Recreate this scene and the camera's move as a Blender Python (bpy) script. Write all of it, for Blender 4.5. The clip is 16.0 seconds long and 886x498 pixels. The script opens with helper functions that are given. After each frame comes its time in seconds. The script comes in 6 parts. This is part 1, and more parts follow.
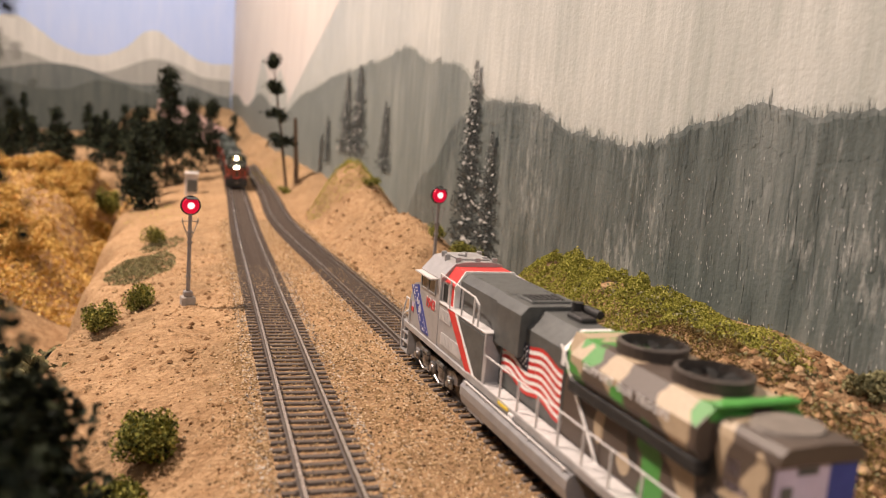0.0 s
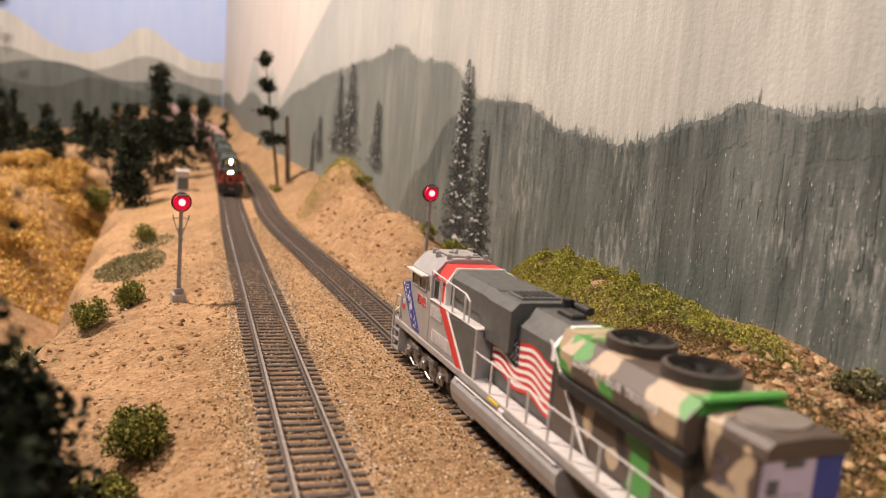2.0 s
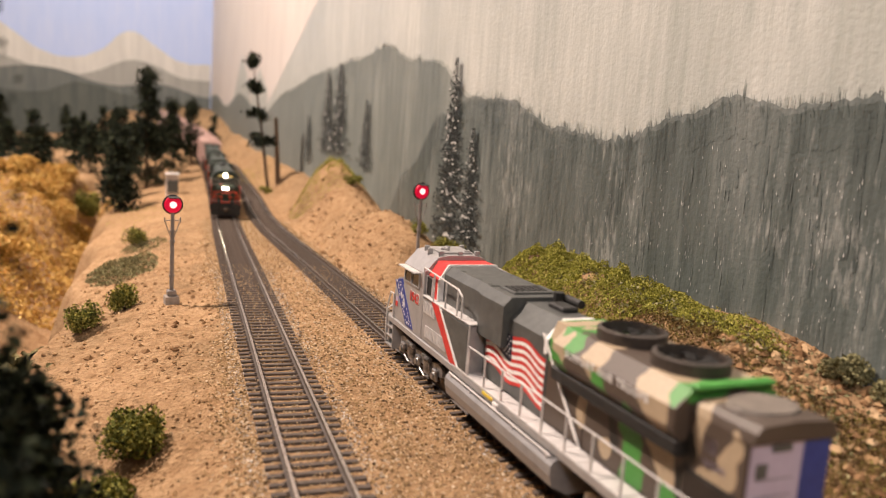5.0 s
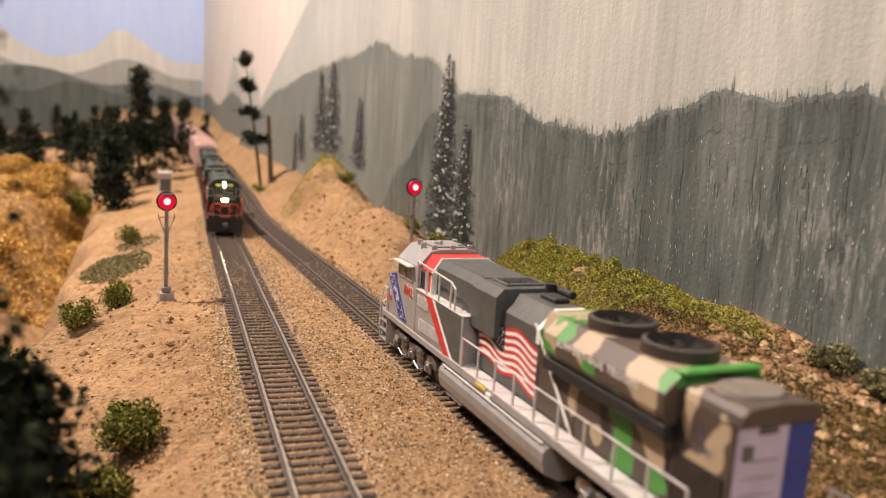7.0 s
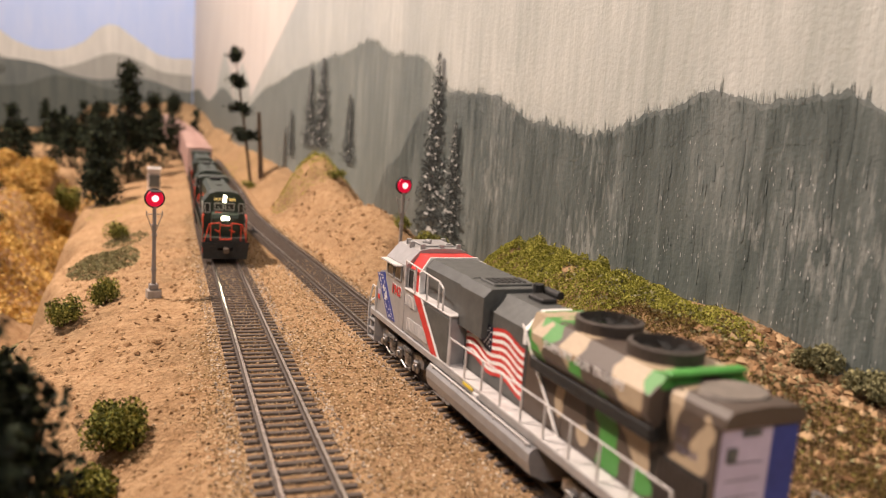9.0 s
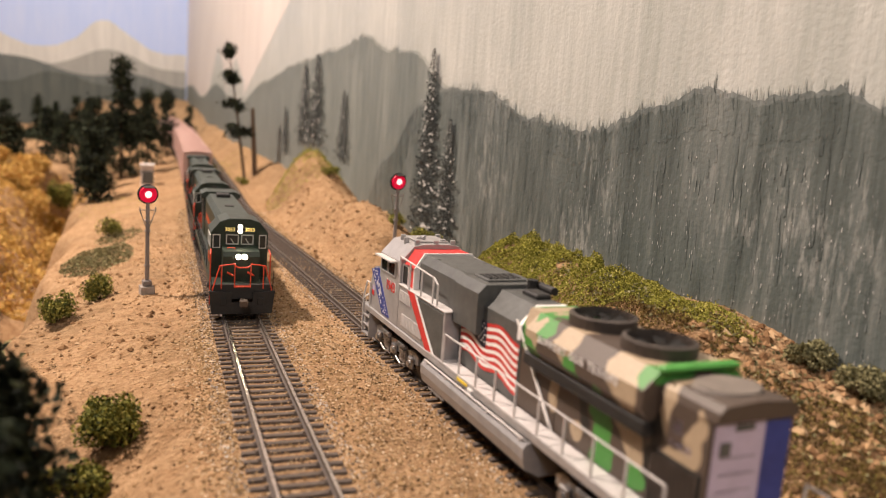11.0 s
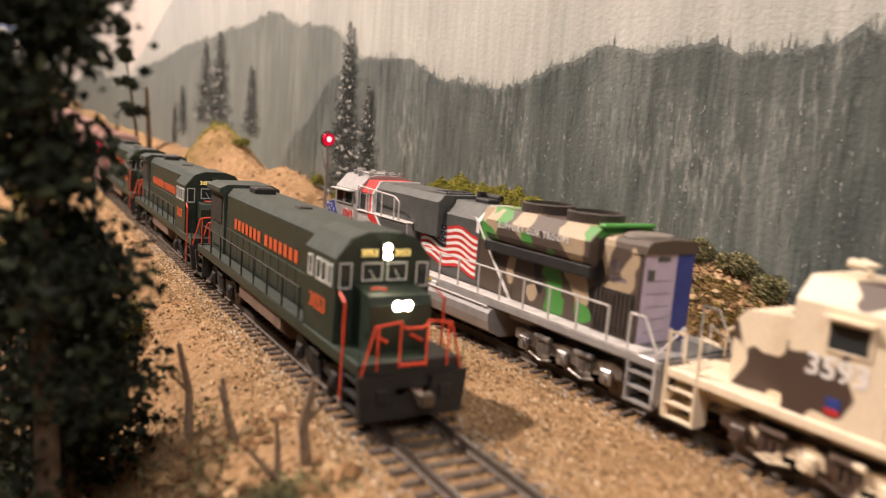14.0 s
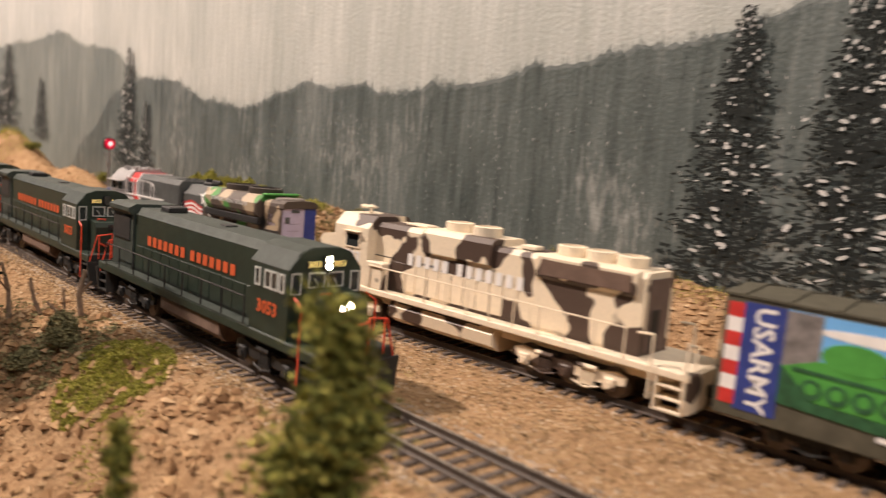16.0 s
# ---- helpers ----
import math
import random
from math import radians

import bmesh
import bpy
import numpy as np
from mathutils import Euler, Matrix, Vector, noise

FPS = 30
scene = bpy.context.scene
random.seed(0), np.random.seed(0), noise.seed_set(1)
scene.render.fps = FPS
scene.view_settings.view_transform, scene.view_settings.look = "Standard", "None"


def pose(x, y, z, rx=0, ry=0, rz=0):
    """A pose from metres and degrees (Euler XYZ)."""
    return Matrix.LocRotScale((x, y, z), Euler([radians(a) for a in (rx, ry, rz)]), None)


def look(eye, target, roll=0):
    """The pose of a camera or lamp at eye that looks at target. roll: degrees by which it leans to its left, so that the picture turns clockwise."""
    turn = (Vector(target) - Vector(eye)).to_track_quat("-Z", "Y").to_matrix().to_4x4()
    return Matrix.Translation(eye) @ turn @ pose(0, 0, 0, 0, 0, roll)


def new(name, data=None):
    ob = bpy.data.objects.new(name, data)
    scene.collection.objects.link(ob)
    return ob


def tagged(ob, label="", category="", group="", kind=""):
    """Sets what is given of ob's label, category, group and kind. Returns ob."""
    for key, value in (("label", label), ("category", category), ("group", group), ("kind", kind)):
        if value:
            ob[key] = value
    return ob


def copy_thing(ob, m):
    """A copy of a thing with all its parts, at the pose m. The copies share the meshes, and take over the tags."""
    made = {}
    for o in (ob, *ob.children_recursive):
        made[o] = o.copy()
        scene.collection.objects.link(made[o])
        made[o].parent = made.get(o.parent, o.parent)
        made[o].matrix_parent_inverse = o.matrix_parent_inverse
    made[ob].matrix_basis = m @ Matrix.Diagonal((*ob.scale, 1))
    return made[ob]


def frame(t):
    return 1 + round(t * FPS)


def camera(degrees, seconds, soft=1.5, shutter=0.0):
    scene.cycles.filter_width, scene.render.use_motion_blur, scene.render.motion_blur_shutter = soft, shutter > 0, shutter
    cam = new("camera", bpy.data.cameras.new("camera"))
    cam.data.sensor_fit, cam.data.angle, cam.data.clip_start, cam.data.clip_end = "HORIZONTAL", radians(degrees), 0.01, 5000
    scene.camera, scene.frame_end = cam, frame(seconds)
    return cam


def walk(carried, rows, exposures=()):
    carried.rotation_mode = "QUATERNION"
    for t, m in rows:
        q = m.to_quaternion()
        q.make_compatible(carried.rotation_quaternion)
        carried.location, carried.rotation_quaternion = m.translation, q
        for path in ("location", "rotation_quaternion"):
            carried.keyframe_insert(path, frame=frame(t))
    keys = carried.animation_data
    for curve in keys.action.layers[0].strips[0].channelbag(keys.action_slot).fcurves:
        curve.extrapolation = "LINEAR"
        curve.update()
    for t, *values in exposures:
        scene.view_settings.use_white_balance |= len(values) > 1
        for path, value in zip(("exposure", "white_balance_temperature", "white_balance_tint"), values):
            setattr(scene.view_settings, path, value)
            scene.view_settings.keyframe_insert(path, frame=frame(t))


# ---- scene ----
cam = camera(60.9, 16.0, soft=1.1, shutter=0.4)
cam.data.dof.use_dof, cam.data.dof.focus_distance, cam.data.dof.aperture_fstop = True, 0.36, 11.0
PATH = [
    (0, (-0.04, 0.039, 0.108), (0.568, 1.92, -0.194), 4.7),
    (0.5, (-0.04, 0.039, 0.107), (0.575, 1.918, -0.194), 4.9),
    (1, (-0.04, 0.039, 0.107), (0.58, 1.917, -0.194), 5.0),
    (1.5, (-0.041, 0.037, 0.108), (0.582, 1.913, -0.195), 4.9),
    (2, (-0.04, 0.038, 0.107), (0.589, 1.912, -0.194), 5.0),
    (2.5, (-0.041, 0.037, 0.108), (0.592, 1.91, -0.194), 5.0),
    (3, (-0.041, 0.036, 0.108), (0.596, 1.907, -0.194), 5.0),
    (3.5, (-0.041, 0.036, 0.107), (0.598, 1.908, -0.192), 5.0),
    (4, (-0.041, 0.036, 0.108), (0.601, 1.906, -0.193), 4.7),
    (6.5, (-0.041, 0.033, 0.104), (0.619, 1.896, -0.197), 3.6),
    (7, (-0.042, 0.032, 0.105), (0.626, 1.892, -0.2), 3.8),
    (7.5, (-0.042, 0.031, 0.106), (0.635, 1.887, -0.203), 3.9),
    (8, (-0.042, 0.031, 0.106), (0.642, 1.885, -0.204), 4.1),
    (8.5, (-0.04, 0.032, 0.106), (0.648, 1.884, -0.205), 4.2),
    (9, (-0.041, 0.032, 0.106), (0.65, 1.883, -0.205), 4.2),
    (11.5, (-0.041, 0.032, 0.105), (0.671, 1.873, -0.218), 4.3),
    (12, (-0.044, 0.033, 0.104), (0.681, 1.867, -0.226), 4.3),
    (12.5, (-0.051, 0.032, 0.101), (0.71, 1.851, -0.233), 4.4),
    (13, (-0.059, 0.031, 0.094), (0.756, 1.827, -0.237), 4.3),
    (13.5, (-0.073, 0.021, 0.086), (0.827, 1.778, -0.234), 4.5),
    (14, (-0.094, -0.008, 0.078), (0.905, 1.699, -0.224), 4.5),
    (14.5, (-0.107, -0.047, 0.071), (0.995, 1.599, -0.209), 4.6),
    (15, (-0.126, -0.097, 0.070), (1.080, 1.477, -0.194), 4.7),
    (15.5, (-0.155, -0.147, 0.076), (1.145, 1.350, -0.182), 4.7),
    (16, (-0.151, -0.205, 0.084), (1.229, 1.221, -0.165), 4.9),
]
walk(cam, [(t, look(eye, target, roll)) for t, eye, target, roll in PATH], [(0.0, 0.0), (12.5, 0.0), (14.5, 0.14), (15.2, 0.12), (16.0, 0.03)])

# ---- room, light ----
world = bpy.data.worlds.new("room_air")
world.use_nodes = True
world.node_tree.nodes["Background"].inputs[0].default_value = (1.0, 0.86, 0.72, 1)
world.node_tree.nodes["Background"].inputs[1].default_value = 0.012
scene.world = world


def lamp(name, kind, eye, target, power, size, colour):
    data = bpy.data.lights.new(name, kind)
    data.energy, data.color = power, colour
    if kind == "AREA":
        data.shape, data.size = "DISK", size
    ob = new(name, data)
    ob.matrix_world = look(eye, target)
    return ob


KEY = (-0.75, 1.0, 1.42)
# main overhead lamp, out of view
lamp("ceiling_spot", "AREA", KEY, (0.03, 0.4, 0), 58, 0.07, (1.0, 0.815, 0.70))
# added fill, no such lamp known: brightens the near end of the side wall
lamp("ceiling_spot", "AREA", (-0.32, -0.55, 0.78), (0.20, -0.05, 0.20), 5.2, 0.25, (1.0, 0.90, 0.86))
# added fill, no such lamp known: brightens the far sky board
lamp("ceiling_spot", "AREA", (-0.5, 1.95, 1.4), (-0.4, 2.75, 0.25), 20, 0.3, (1.0, 0.88, 0.76))


# ---- materials ----
def nodes_of(name):
    m = bpy.data.materials.new(name)
    m.use_nodes = True
    nt = m.node_tree
    return m, nt, nt.nodes["Principled BSDF"]


def link(nt, a, b):
    nt.links.new(a, b)


def noise_node(nt, scale, detail=4, rough=0.6, vec=None):
    n = nt.nodes.new("ShaderNodeTexNoise")
    n.inputs["Scale"].default_value, n.inputs["Detail"].default_value, n.inputs["Roughness"].default_value = scale, detail, rough
    if vec:
        link(nt, vec, n.inputs["Vector"])
    return n


def ramp(nt, fac, stops):
    r = nt.nodes.new("ShaderNodeValToRGB")
    while len(r.color_ramp.elements) < len(stops):
        r.color_ramp.elements.new(0.5)
    for e, (p, c) in zip(r.color_ramp.elements, stops):
        e.position, e.color = p, (*c, 1)
    link(nt, fac, r.inputs[0])
    return r


def mix(nt, fac, a, b, blend="MIX"):
    m = nt.nodes.new("ShaderNodeMix")
    m.data_type, m.blend_type = "RGBA", blend
    for sock, v in ((m.inputs[0], fac), (m.inputs[6], a), (m.inputs[7], b)):
        if isinstance(v, (int, float)):
            sock.default_value = v
        elif isinstance(v, tuple):
            sock.default_value = (*v, 1)
        else:
            link(nt, v, sock)
    return m.outputs[2]


def bump(nt, bsdf, height, strength, dist):
    b = nt.nodes.new("ShaderNodeBump")
    b.inputs["Strength"].default_value, b.inputs["Distance"].default_value = strength, dist
    link(nt, height, b.inputs["Height"])
    link(nt, b.outputs[0], bsdf.inputs["Normal"])


def coords(nt, kind="Object"):
    return nt.nodes.new("ShaderNodeTexCoord").outputs[kind]


def paint(name, colour, rough=0.45, metal=0.0, vary=0.25, scale=180, dark=None):
    """Painted plastic or metal with faint dust and wear."""
    m, nt, b = nodes_of(name)
    c = coords(nt)
    big = noise_node(nt, scale, 5, 0.65, c)
    fine = noise_node(nt, scale * 9, 3, 0.5, c)
    d = dark or tuple(v * (1 - vary) for v in colour)
    up = tuple(min(1, v * (1 + vary * 0.5) + 0.01) for v in colour)
    col = ramp(nt, big.outputs[0], [(0.3, d), (0.55, colour), (0.75, up)])
    link(nt, col.outputs[0], b.inputs["Base Color"])
    rr = nt.nodes.new("ShaderNodeMapRange")
    rr.inputs[3].default_value, rr.inputs[4].default_value = rough - 0.08, rough + 0.15
    link(nt, fine.outputs[0], rr.inputs[0])
    link(nt, rr.outputs[0], b.inputs["Roughness"])
    b.inputs["Metallic"].default_value = metal
    bump(nt, b, fine.outputs[0], 0.12, 0.0003)
    return m


def glow(name, colour, strength):
    m, nt, b = nodes_of(name)
    b.inputs["Base Color"].default_value = (*colour, 1)
    b.inputs["Emission Color"].default_value = (*colour, 1)
    b.inputs["Emission Strength"].default_value = strength
    return m


def soil_mat():
    m, nt, b = nodes_of("sandy_soil")
    c = coords(nt)
    big = noise_node(nt, 14, 6, 0.6, c)
    mid = noise_node(nt, 120, 5, 0.65, c)
    fine = noise_node(nt, 900, 4, 0.7, c)
    vor = nt.nodes.new("ShaderNodeTexVoronoi")
    vor.inputs["Scale"].default_value = 520
    link(nt, c, vor.inputs["Vector"])
    a = ramp(nt, big.outputs[0], [(0.3, (0.24, 0.145, 0.07)), (0.55, (0.445, 0.265, 0.135)), (0.75, (0.565, 0.36, 0.195))])
    g = ramp(nt, mid.outputs[0], [(0.35, (0.25, 0.16, 0.09)), (0.6, (0.5, 0.36, 0.22))])
    col = mix(nt, 0.45, a.outputs[0], g.outputs[0])
    sp = ramp(nt, vor.outputs["Color"], [(0.0, (0.30, 0.25, 0.21)), (0.5, (0.88, 0.84, 0.8)), (1.0, (1.0, 1.0, 1.0))])
    col = mix(nt, 0.55, col, sp.outputs[0], "MULTIPLY")
    link(nt, col, b.inputs["Base Color"])
    b.inputs["Roughness"].default_value = 0.95
    b.inputs["Specular IOR Level"].default_value = 0.1
    h = nt.nodes.new("ShaderNodeMath")
    h.operation = "ADD"
    link(nt, fine.outputs[0], h.inputs[0])
    link(nt, vor.outputs["Distance"], h.inputs[1])
    bump(nt, b, h.outputs[0], 1.0, 0.0010)
    return m


def speck_mat(name, stops, rough=0.95, seed_scale=1.0):
    """One tone for each loose piece, from its island, with a little grain."""
    m, nt, b = nodes_of(name)
    g = nt.nodes.new("ShaderNodeNewGeometry")
    col = ramp(nt, g.outputs["Random Per Island"], stops)
    n = noise_node(nt, 1500 * seed_scale, 3, 0.6, coords(nt))
    out = mix(nt, 0.35, col.outputs[0], ramp(nt, n.outputs[0], [(0.3, (0.3, 0.3, 0.3)), (0.7, (1, 1, 1))]).outputs[0], "MULTIPLY")
    link(nt, out, b.inputs["Base Color"])
    b.inputs["Roughness"].default_value = rough
    b.inputs["Specular IOR Level"].default_value = 0.15
    return m


def streak_mat(name, low, mid_c, high, gloss=0.35, white=0.0, streak=1.0, edge=0.6):
    """Brushed acrylic on canvas: vertical strokes, lighter drips with gloss glints painted in, a glossy uneven skin."""
    m, nt, b = nodes_of(name)
    c = coords(nt)
    mp = nt.nodes.new("ShaderNodeMapping")
    mp.inputs["Scale"].default_value = (1, 1, 0.09)
    link(nt, c, mp.inputs["Vector"])
    strokes = noise_node(nt, 170 * streak, 5, 0.7, mp.outputs[0])
    mp2 = nt.nodes.new("ShaderNodeMapping")
    mp2.inputs["Scale"].default_value = (1, 1, 0.2)
    link(nt, c, mp2.inputs["Vector"])
    broad = noise_node(nt, 26, 4, 0.6, mp2.outputs[0])
    mp3 = nt.nodes.new("ShaderNodeMapping")
    mp3.inputs["Scale"].default_value = (1, 1, 0.22)
    link(nt, c, mp3.inputs["Vector"])
    thin = noise_node(nt, 330, 4, 0.65, mp3.outputs[0])
    patch = noise_node(nt, 12, 2, 0.5, c)
    s = nt.nodes.new("ShaderNodeMath")
    s.operation = "MULTIPLY_ADD"
    s.inputs[1].default_value, s.inputs[2].default_value = 0.55, 0.0
    link(nt, strokes.outputs[0], s.inputs[0])
    t = nt.nodes.new("ShaderNodeMath")
    t.operation = "MULTIPLY_ADD"
    t.inputs[1].default_value = 0.45
    link(nt, broad.outputs[0], t.inputs[0])
    link(nt, s.outputs[0], t.inputs[2])
    col = ramp(nt, t.outputs[0], [(0.35, low), (0.5, mid_c), (0.66, high)]).outputs[0]
    if white:
        # pale specks: drips, and glints of the gloss put into the colour
        w = nt.nodes.new("ShaderNodeMath")
        w.operation = "MULTIPLY"
        link(nt, thin.outputs[0], w.inputs[0])
        link(nt, patch.outputs[0], w.inputs[1])
        wr = ramp(nt, w.outputs[0], [(0.31, (0, 0, 0)), (0.42, (white * 1.6, white * 1.6, white * 1.6))])
        col = mix(nt, wr.outputs[0], col, mix(nt, 0.42, col, (0.66, 0.65, 0.60)))
    link(nt, col, b.inputs["Base Color"])
    rr = nt.nodes.new("ShaderNodeMapRange")
    rr.inputs[3].default_value, rr.inputs[4].default_value = gloss, gloss + 0.3
    link(nt, broad.outputs[0], rr.inputs[0])
    link(nt, rr.outputs[0], b.inputs["Roughness"])
    canvas = noise_node(nt, 420, 2, 0.5, c)
    h = nt.nodes.new("ShaderNodeMath")
    h.operation = "ADD"
    link(nt, canvas.outputs[0], h.inputs[0])
    link(nt, strokes.outputs[0], h.inputs[1])
    bump(nt, b, h.outputs[0], 0.32, 0.0010)
    return m


SOIL = soil_mat()
BALLAST = speck_mat("ballast_stone", [(0.0, (0.06, 0.035, 0.02)), (0.18, (0.22, 0.135, 0.06)), (0.5, (0.44, 0.29, 0.145)), (0.8, (0.62, 0.44, 0.26)), (0.95, (0.72, 0.58, 0.42)), (1.0, (0.12, 0.085, 0.06))])
GREYSTONE = speck_mat("grey_ballast", [(0.0, (0.07, 0.055, 0.045)), (0.35, (0.26, 0.21, 0.17)), (0.75, (0.52, 0.46, 0.40)), (1.0, (0.66, 0.61, 0.55))])
CLOD = speck_mat("dry_clod", [(0.0, (0.16, 0.085, 0.04)), (0.4, (0.38, 0.225, 0.115)), (0.8, (0.52, 0.335, 0.175)), (1.0, (0.60, 0.42, 0.25))])
TIE = paint("tie_brown", (0.105, 0.080, 0.064), 0.85, 0, 0.4, 400)
RAIL = paint("rail_steel", (0.50, 0.46, 0.43), 0.24, 1.0, 0.25, 300)
RAILSIDE = paint("rail_web", (0.075, 0.055, 0.043), 0.6, 0.0, 0.3, 300)


# ---- mesh helpers ----
def finish(name, bm, material, parent=None, smooth=False):
    me = bpy.data.meshes.new(name)
    bm.to_mesh(me)
    bm.free()
    for m in (material if isinstance(material, (list, tuple)) else [material]):
        me.materials.append(m)
    if smooth:
        me.polygons.foreach_set("use_smooth", [True] * len(me.polygons))
    ob = new(name, me)
    if parent:
        ob.parent = parent
    return ob


def part(name, bm, material, parent, label="", smooth=False):
    ob = finish(name, bm, material, parent, smooth)
    return tagged(ob, label) if label else ob


def raw(name, verts, faces, material, parent=None, smooth=False):
    me = bpy.data.meshes.new(name)
    me.from_pydata(verts, [], faces)
    me.materials.append(material)
    if smooth:
        me.polygons.foreach_set("use_smooth", [True] * len(me.polygons))
    ob = new(name, me)
    if parent:
        ob.parent = parent
    return ob


def box(bm, x0, x1, y0, y1, z0, z1, bev=0.0, mi=0):
    vs = [bm.verts.new((x, y, z)) for z in (z0, z1) for y in (y0, y1) for x in (x0, x1)]
    fs = [bm.faces.new([vs[i] for i in q]) for q in ((0, 2, 3, 1), (4, 5, 7, 6), (0, 1, 5, 4), (2, 6, 7, 3), (0, 4, 6, 2), (1, 3, 7, 5))]
    for f in fs:
        f.material_index = mi
    if bev:
        es = list({e for f in fs for e in f.edges})
        bmesh.ops.bevel(bm, geom=es, offset=bev, segments=1, affect="EDGES", profile=0.5)
    return vs


def prism(bm, outline, y0, y1, mi=0):
    """An outline in x, z drawn out along y."""
    a = [bm.verts.new((x, y0, z)) for x, z in outline]
    b = [bm.verts.new((x, y1, z)) for x, z in outline]
    n = len(outline)
    fs = [bm.faces.new(a), bm.faces.new(b[::-1])]
    fs += [bm.faces.new((a[i], b[i], b[(i + 1) % n], a[(i + 1) % n])) for i in range(n)]
    for f in fs:
        f.material_index = mi
    bmesh.ops.recalc_face_normals(bm, faces=fs)


def side_plate(bm, outline, x0, x1, mi=0):
    """An outline in y, z drawn out along x."""
    a = [bm.verts.new((x0, y, z)) for y, z in outline]
    b = [bm.verts.new((x1, y, z)) for y, z in outline]
    n = len(outline)
    fs = [bm.faces.new(a), bm.faces.new(b[::-1])]
    fs += [bm.faces.new((a[i], b[i], b[(i + 1) % n], a[(i + 1) % n])) for i in range(n)]
    for f in fs:
        f.material_index = mi
    bmesh.ops.recalc_face_normals(bm, faces=fs)


def rod(bm, p, q, r, seg=8, r2=None):
    p, q = Vector(p), Vector(q)
    d = q - p
    turn = d.to_track_quat("Z", "Y").to_matrix().to_4x4()
    bmesh.ops.create_cone(bm, cap_ends=True, segments=seg, radius1=r, radius2=r if r2 is None else r2, depth=d.length,
                          matrix=Matrix.Translation((p + q) / 2) @ turn)


def pipe(bm, pts, r, seg=6):
    for p, q in zip(pts, pts[1:]):
        rod(bm, p, q, r, seg)


# ---- ground ----
def smooth_step(a, b, v):
    t = min(1, max(0, (v - a) / (b - a)))
    return t * t * (3 - 2 * t)


def grade(y):
    """Rail height along the line: level, then a gentle climb."""
    return 0.027 * max(0.0, y - 0.9) ** 2


def left_x(y):
    """Centre of the near main track: straight, then a wide bend."""
    return 0.005 * smooth_step(0.7, 1.2, y) - max(0.0, y - 1.45) ** 2 / 9.0


def right_x(y):
    """Centre of the siding: converges slowly, then runs alongside."""
    e = 0.066 - 0.058 * (y - 0.47)
    far = 0.044 + left_x(y)
    k = smooth_step(0.6, 1.15, y)
    return e * (1 - k) + far * k


def wall_x(y):
    """Face of the painted wall behind the line."""
    return 0.2045 - 0.055 * y


def bumpf(x, y, cx, cy, rx, ry):
    return math.exp(-((x - cx) / rx) ** 2 - ((y - cy) / ry) ** 2)


def height(x, y):
    g = grade(y)
    lx, rx = left_x(y), right_x(y)
    z = g - 0.0036
    # left bank
    d = lx - 0.017 - x
    if d > 0:
        z -= 0.004 * smooth_step(0, 0.02, d)
        near = smooth_step(0.42, 0.2, y)
        z -= near * (0.75 * max(0, d - 0.016) * smooth_step(0, 0.05, d))
        z -= (1 - near) * 0.25 * max(0, d - 0.035)
        # the edge of the layout's cutting
        ex = 0.088 + 0.045 * smooth_step(0.4, 1.4, y) + 0.006 * math.sin(y * 31)
        drop = smooth_step(ex, ex + 0.035, d) * smooth_step(0.3, 0.45, y)
        z -= drop * 0.075
        z -= 0.05 * smooth_step(0.3, 0.9, d) * near
        z += smooth_step(0.25, 0.7, d) * 0.02 * smooth_step(0.5, 1.2, y) * drop
        # the far hollow lies low, then a wooded flat in front of the painted hills
        flat = -0.060 + 0.050 * smooth_step(0.85, 1.3, y) + 0.022 * smooth_step(1.4, 1.9, y)
        low = smooth_step(0.03, 0.13, d) * smooth_step(1.28, 1.5, y) + smooth_step(ex + 0.02, ex + 0.10, d) * smooth_step(0.6, 0.8, y)
        low = min(1.0, low)
        z += (flat - z) * low
    # right bank and mounds
    e = x - rx - 0.017
    if e > 0:
        z -= 0.003 * smooth_step(0, 0.01, e)
        w = max(0.03, wall_x(y) - rx - 0.017)
        hill = 0.043 * smooth_step(0.47, 0.40, y) * smooth_step(0.1, 0.27, y) + 0.036 * smooth_step(0.2, 0.06, y)
        z += hill * smooth_step(0.0, 0.55, e / w)
        z += 0.010 * bumpf(x, y, 0.138, 0.36, 0.026, 0.075)
        z += 0.012 * smooth_step(0.2, 0.9, e / w) * smooth_step(0.40, 0.47, y)
        z += 0.064 * smooth_step(0.0, 0.045, e) * bumpf(x, y, 0.120, 0.90, 0.040, 0.11)
        z += 0.034 * smooth_step(0.0, 0.03, e) * bumpf(x, y, 0.120, 0.67, 0.04, 0.09)
        z += 0.02 * smooth_step(0.0, 0.06, e) * smooth_step(1.0, 1.2, y)
    away = min(abs(x - lx), abs(x - rx))
    rough = smooth_step(0.016, 0.04, away)
    n = noise.fractal(Vector((x * 28, y * 28, 3.1)), 0.9, 2.1, 5)
    z += rough * 0.0034 * n + 0.0004 * noise.noise(Vector((x * 300, y * 300, 1)))
    far = smooth_step(0.12, 0.3, -x) + smooth_step(1.3, 1.8, y)
    z += 0.012 * min(1, far) * noise.fractal(Vector((x * 9, y * 9, 7.7)), 1.0, 2.0, 4)
    return z


def spaced(stops):
    out = []
    for a, b, n in stops:
        out += [a + (b - a) * i / n for i in range(n)]
    return out + [stops[-1][1]]


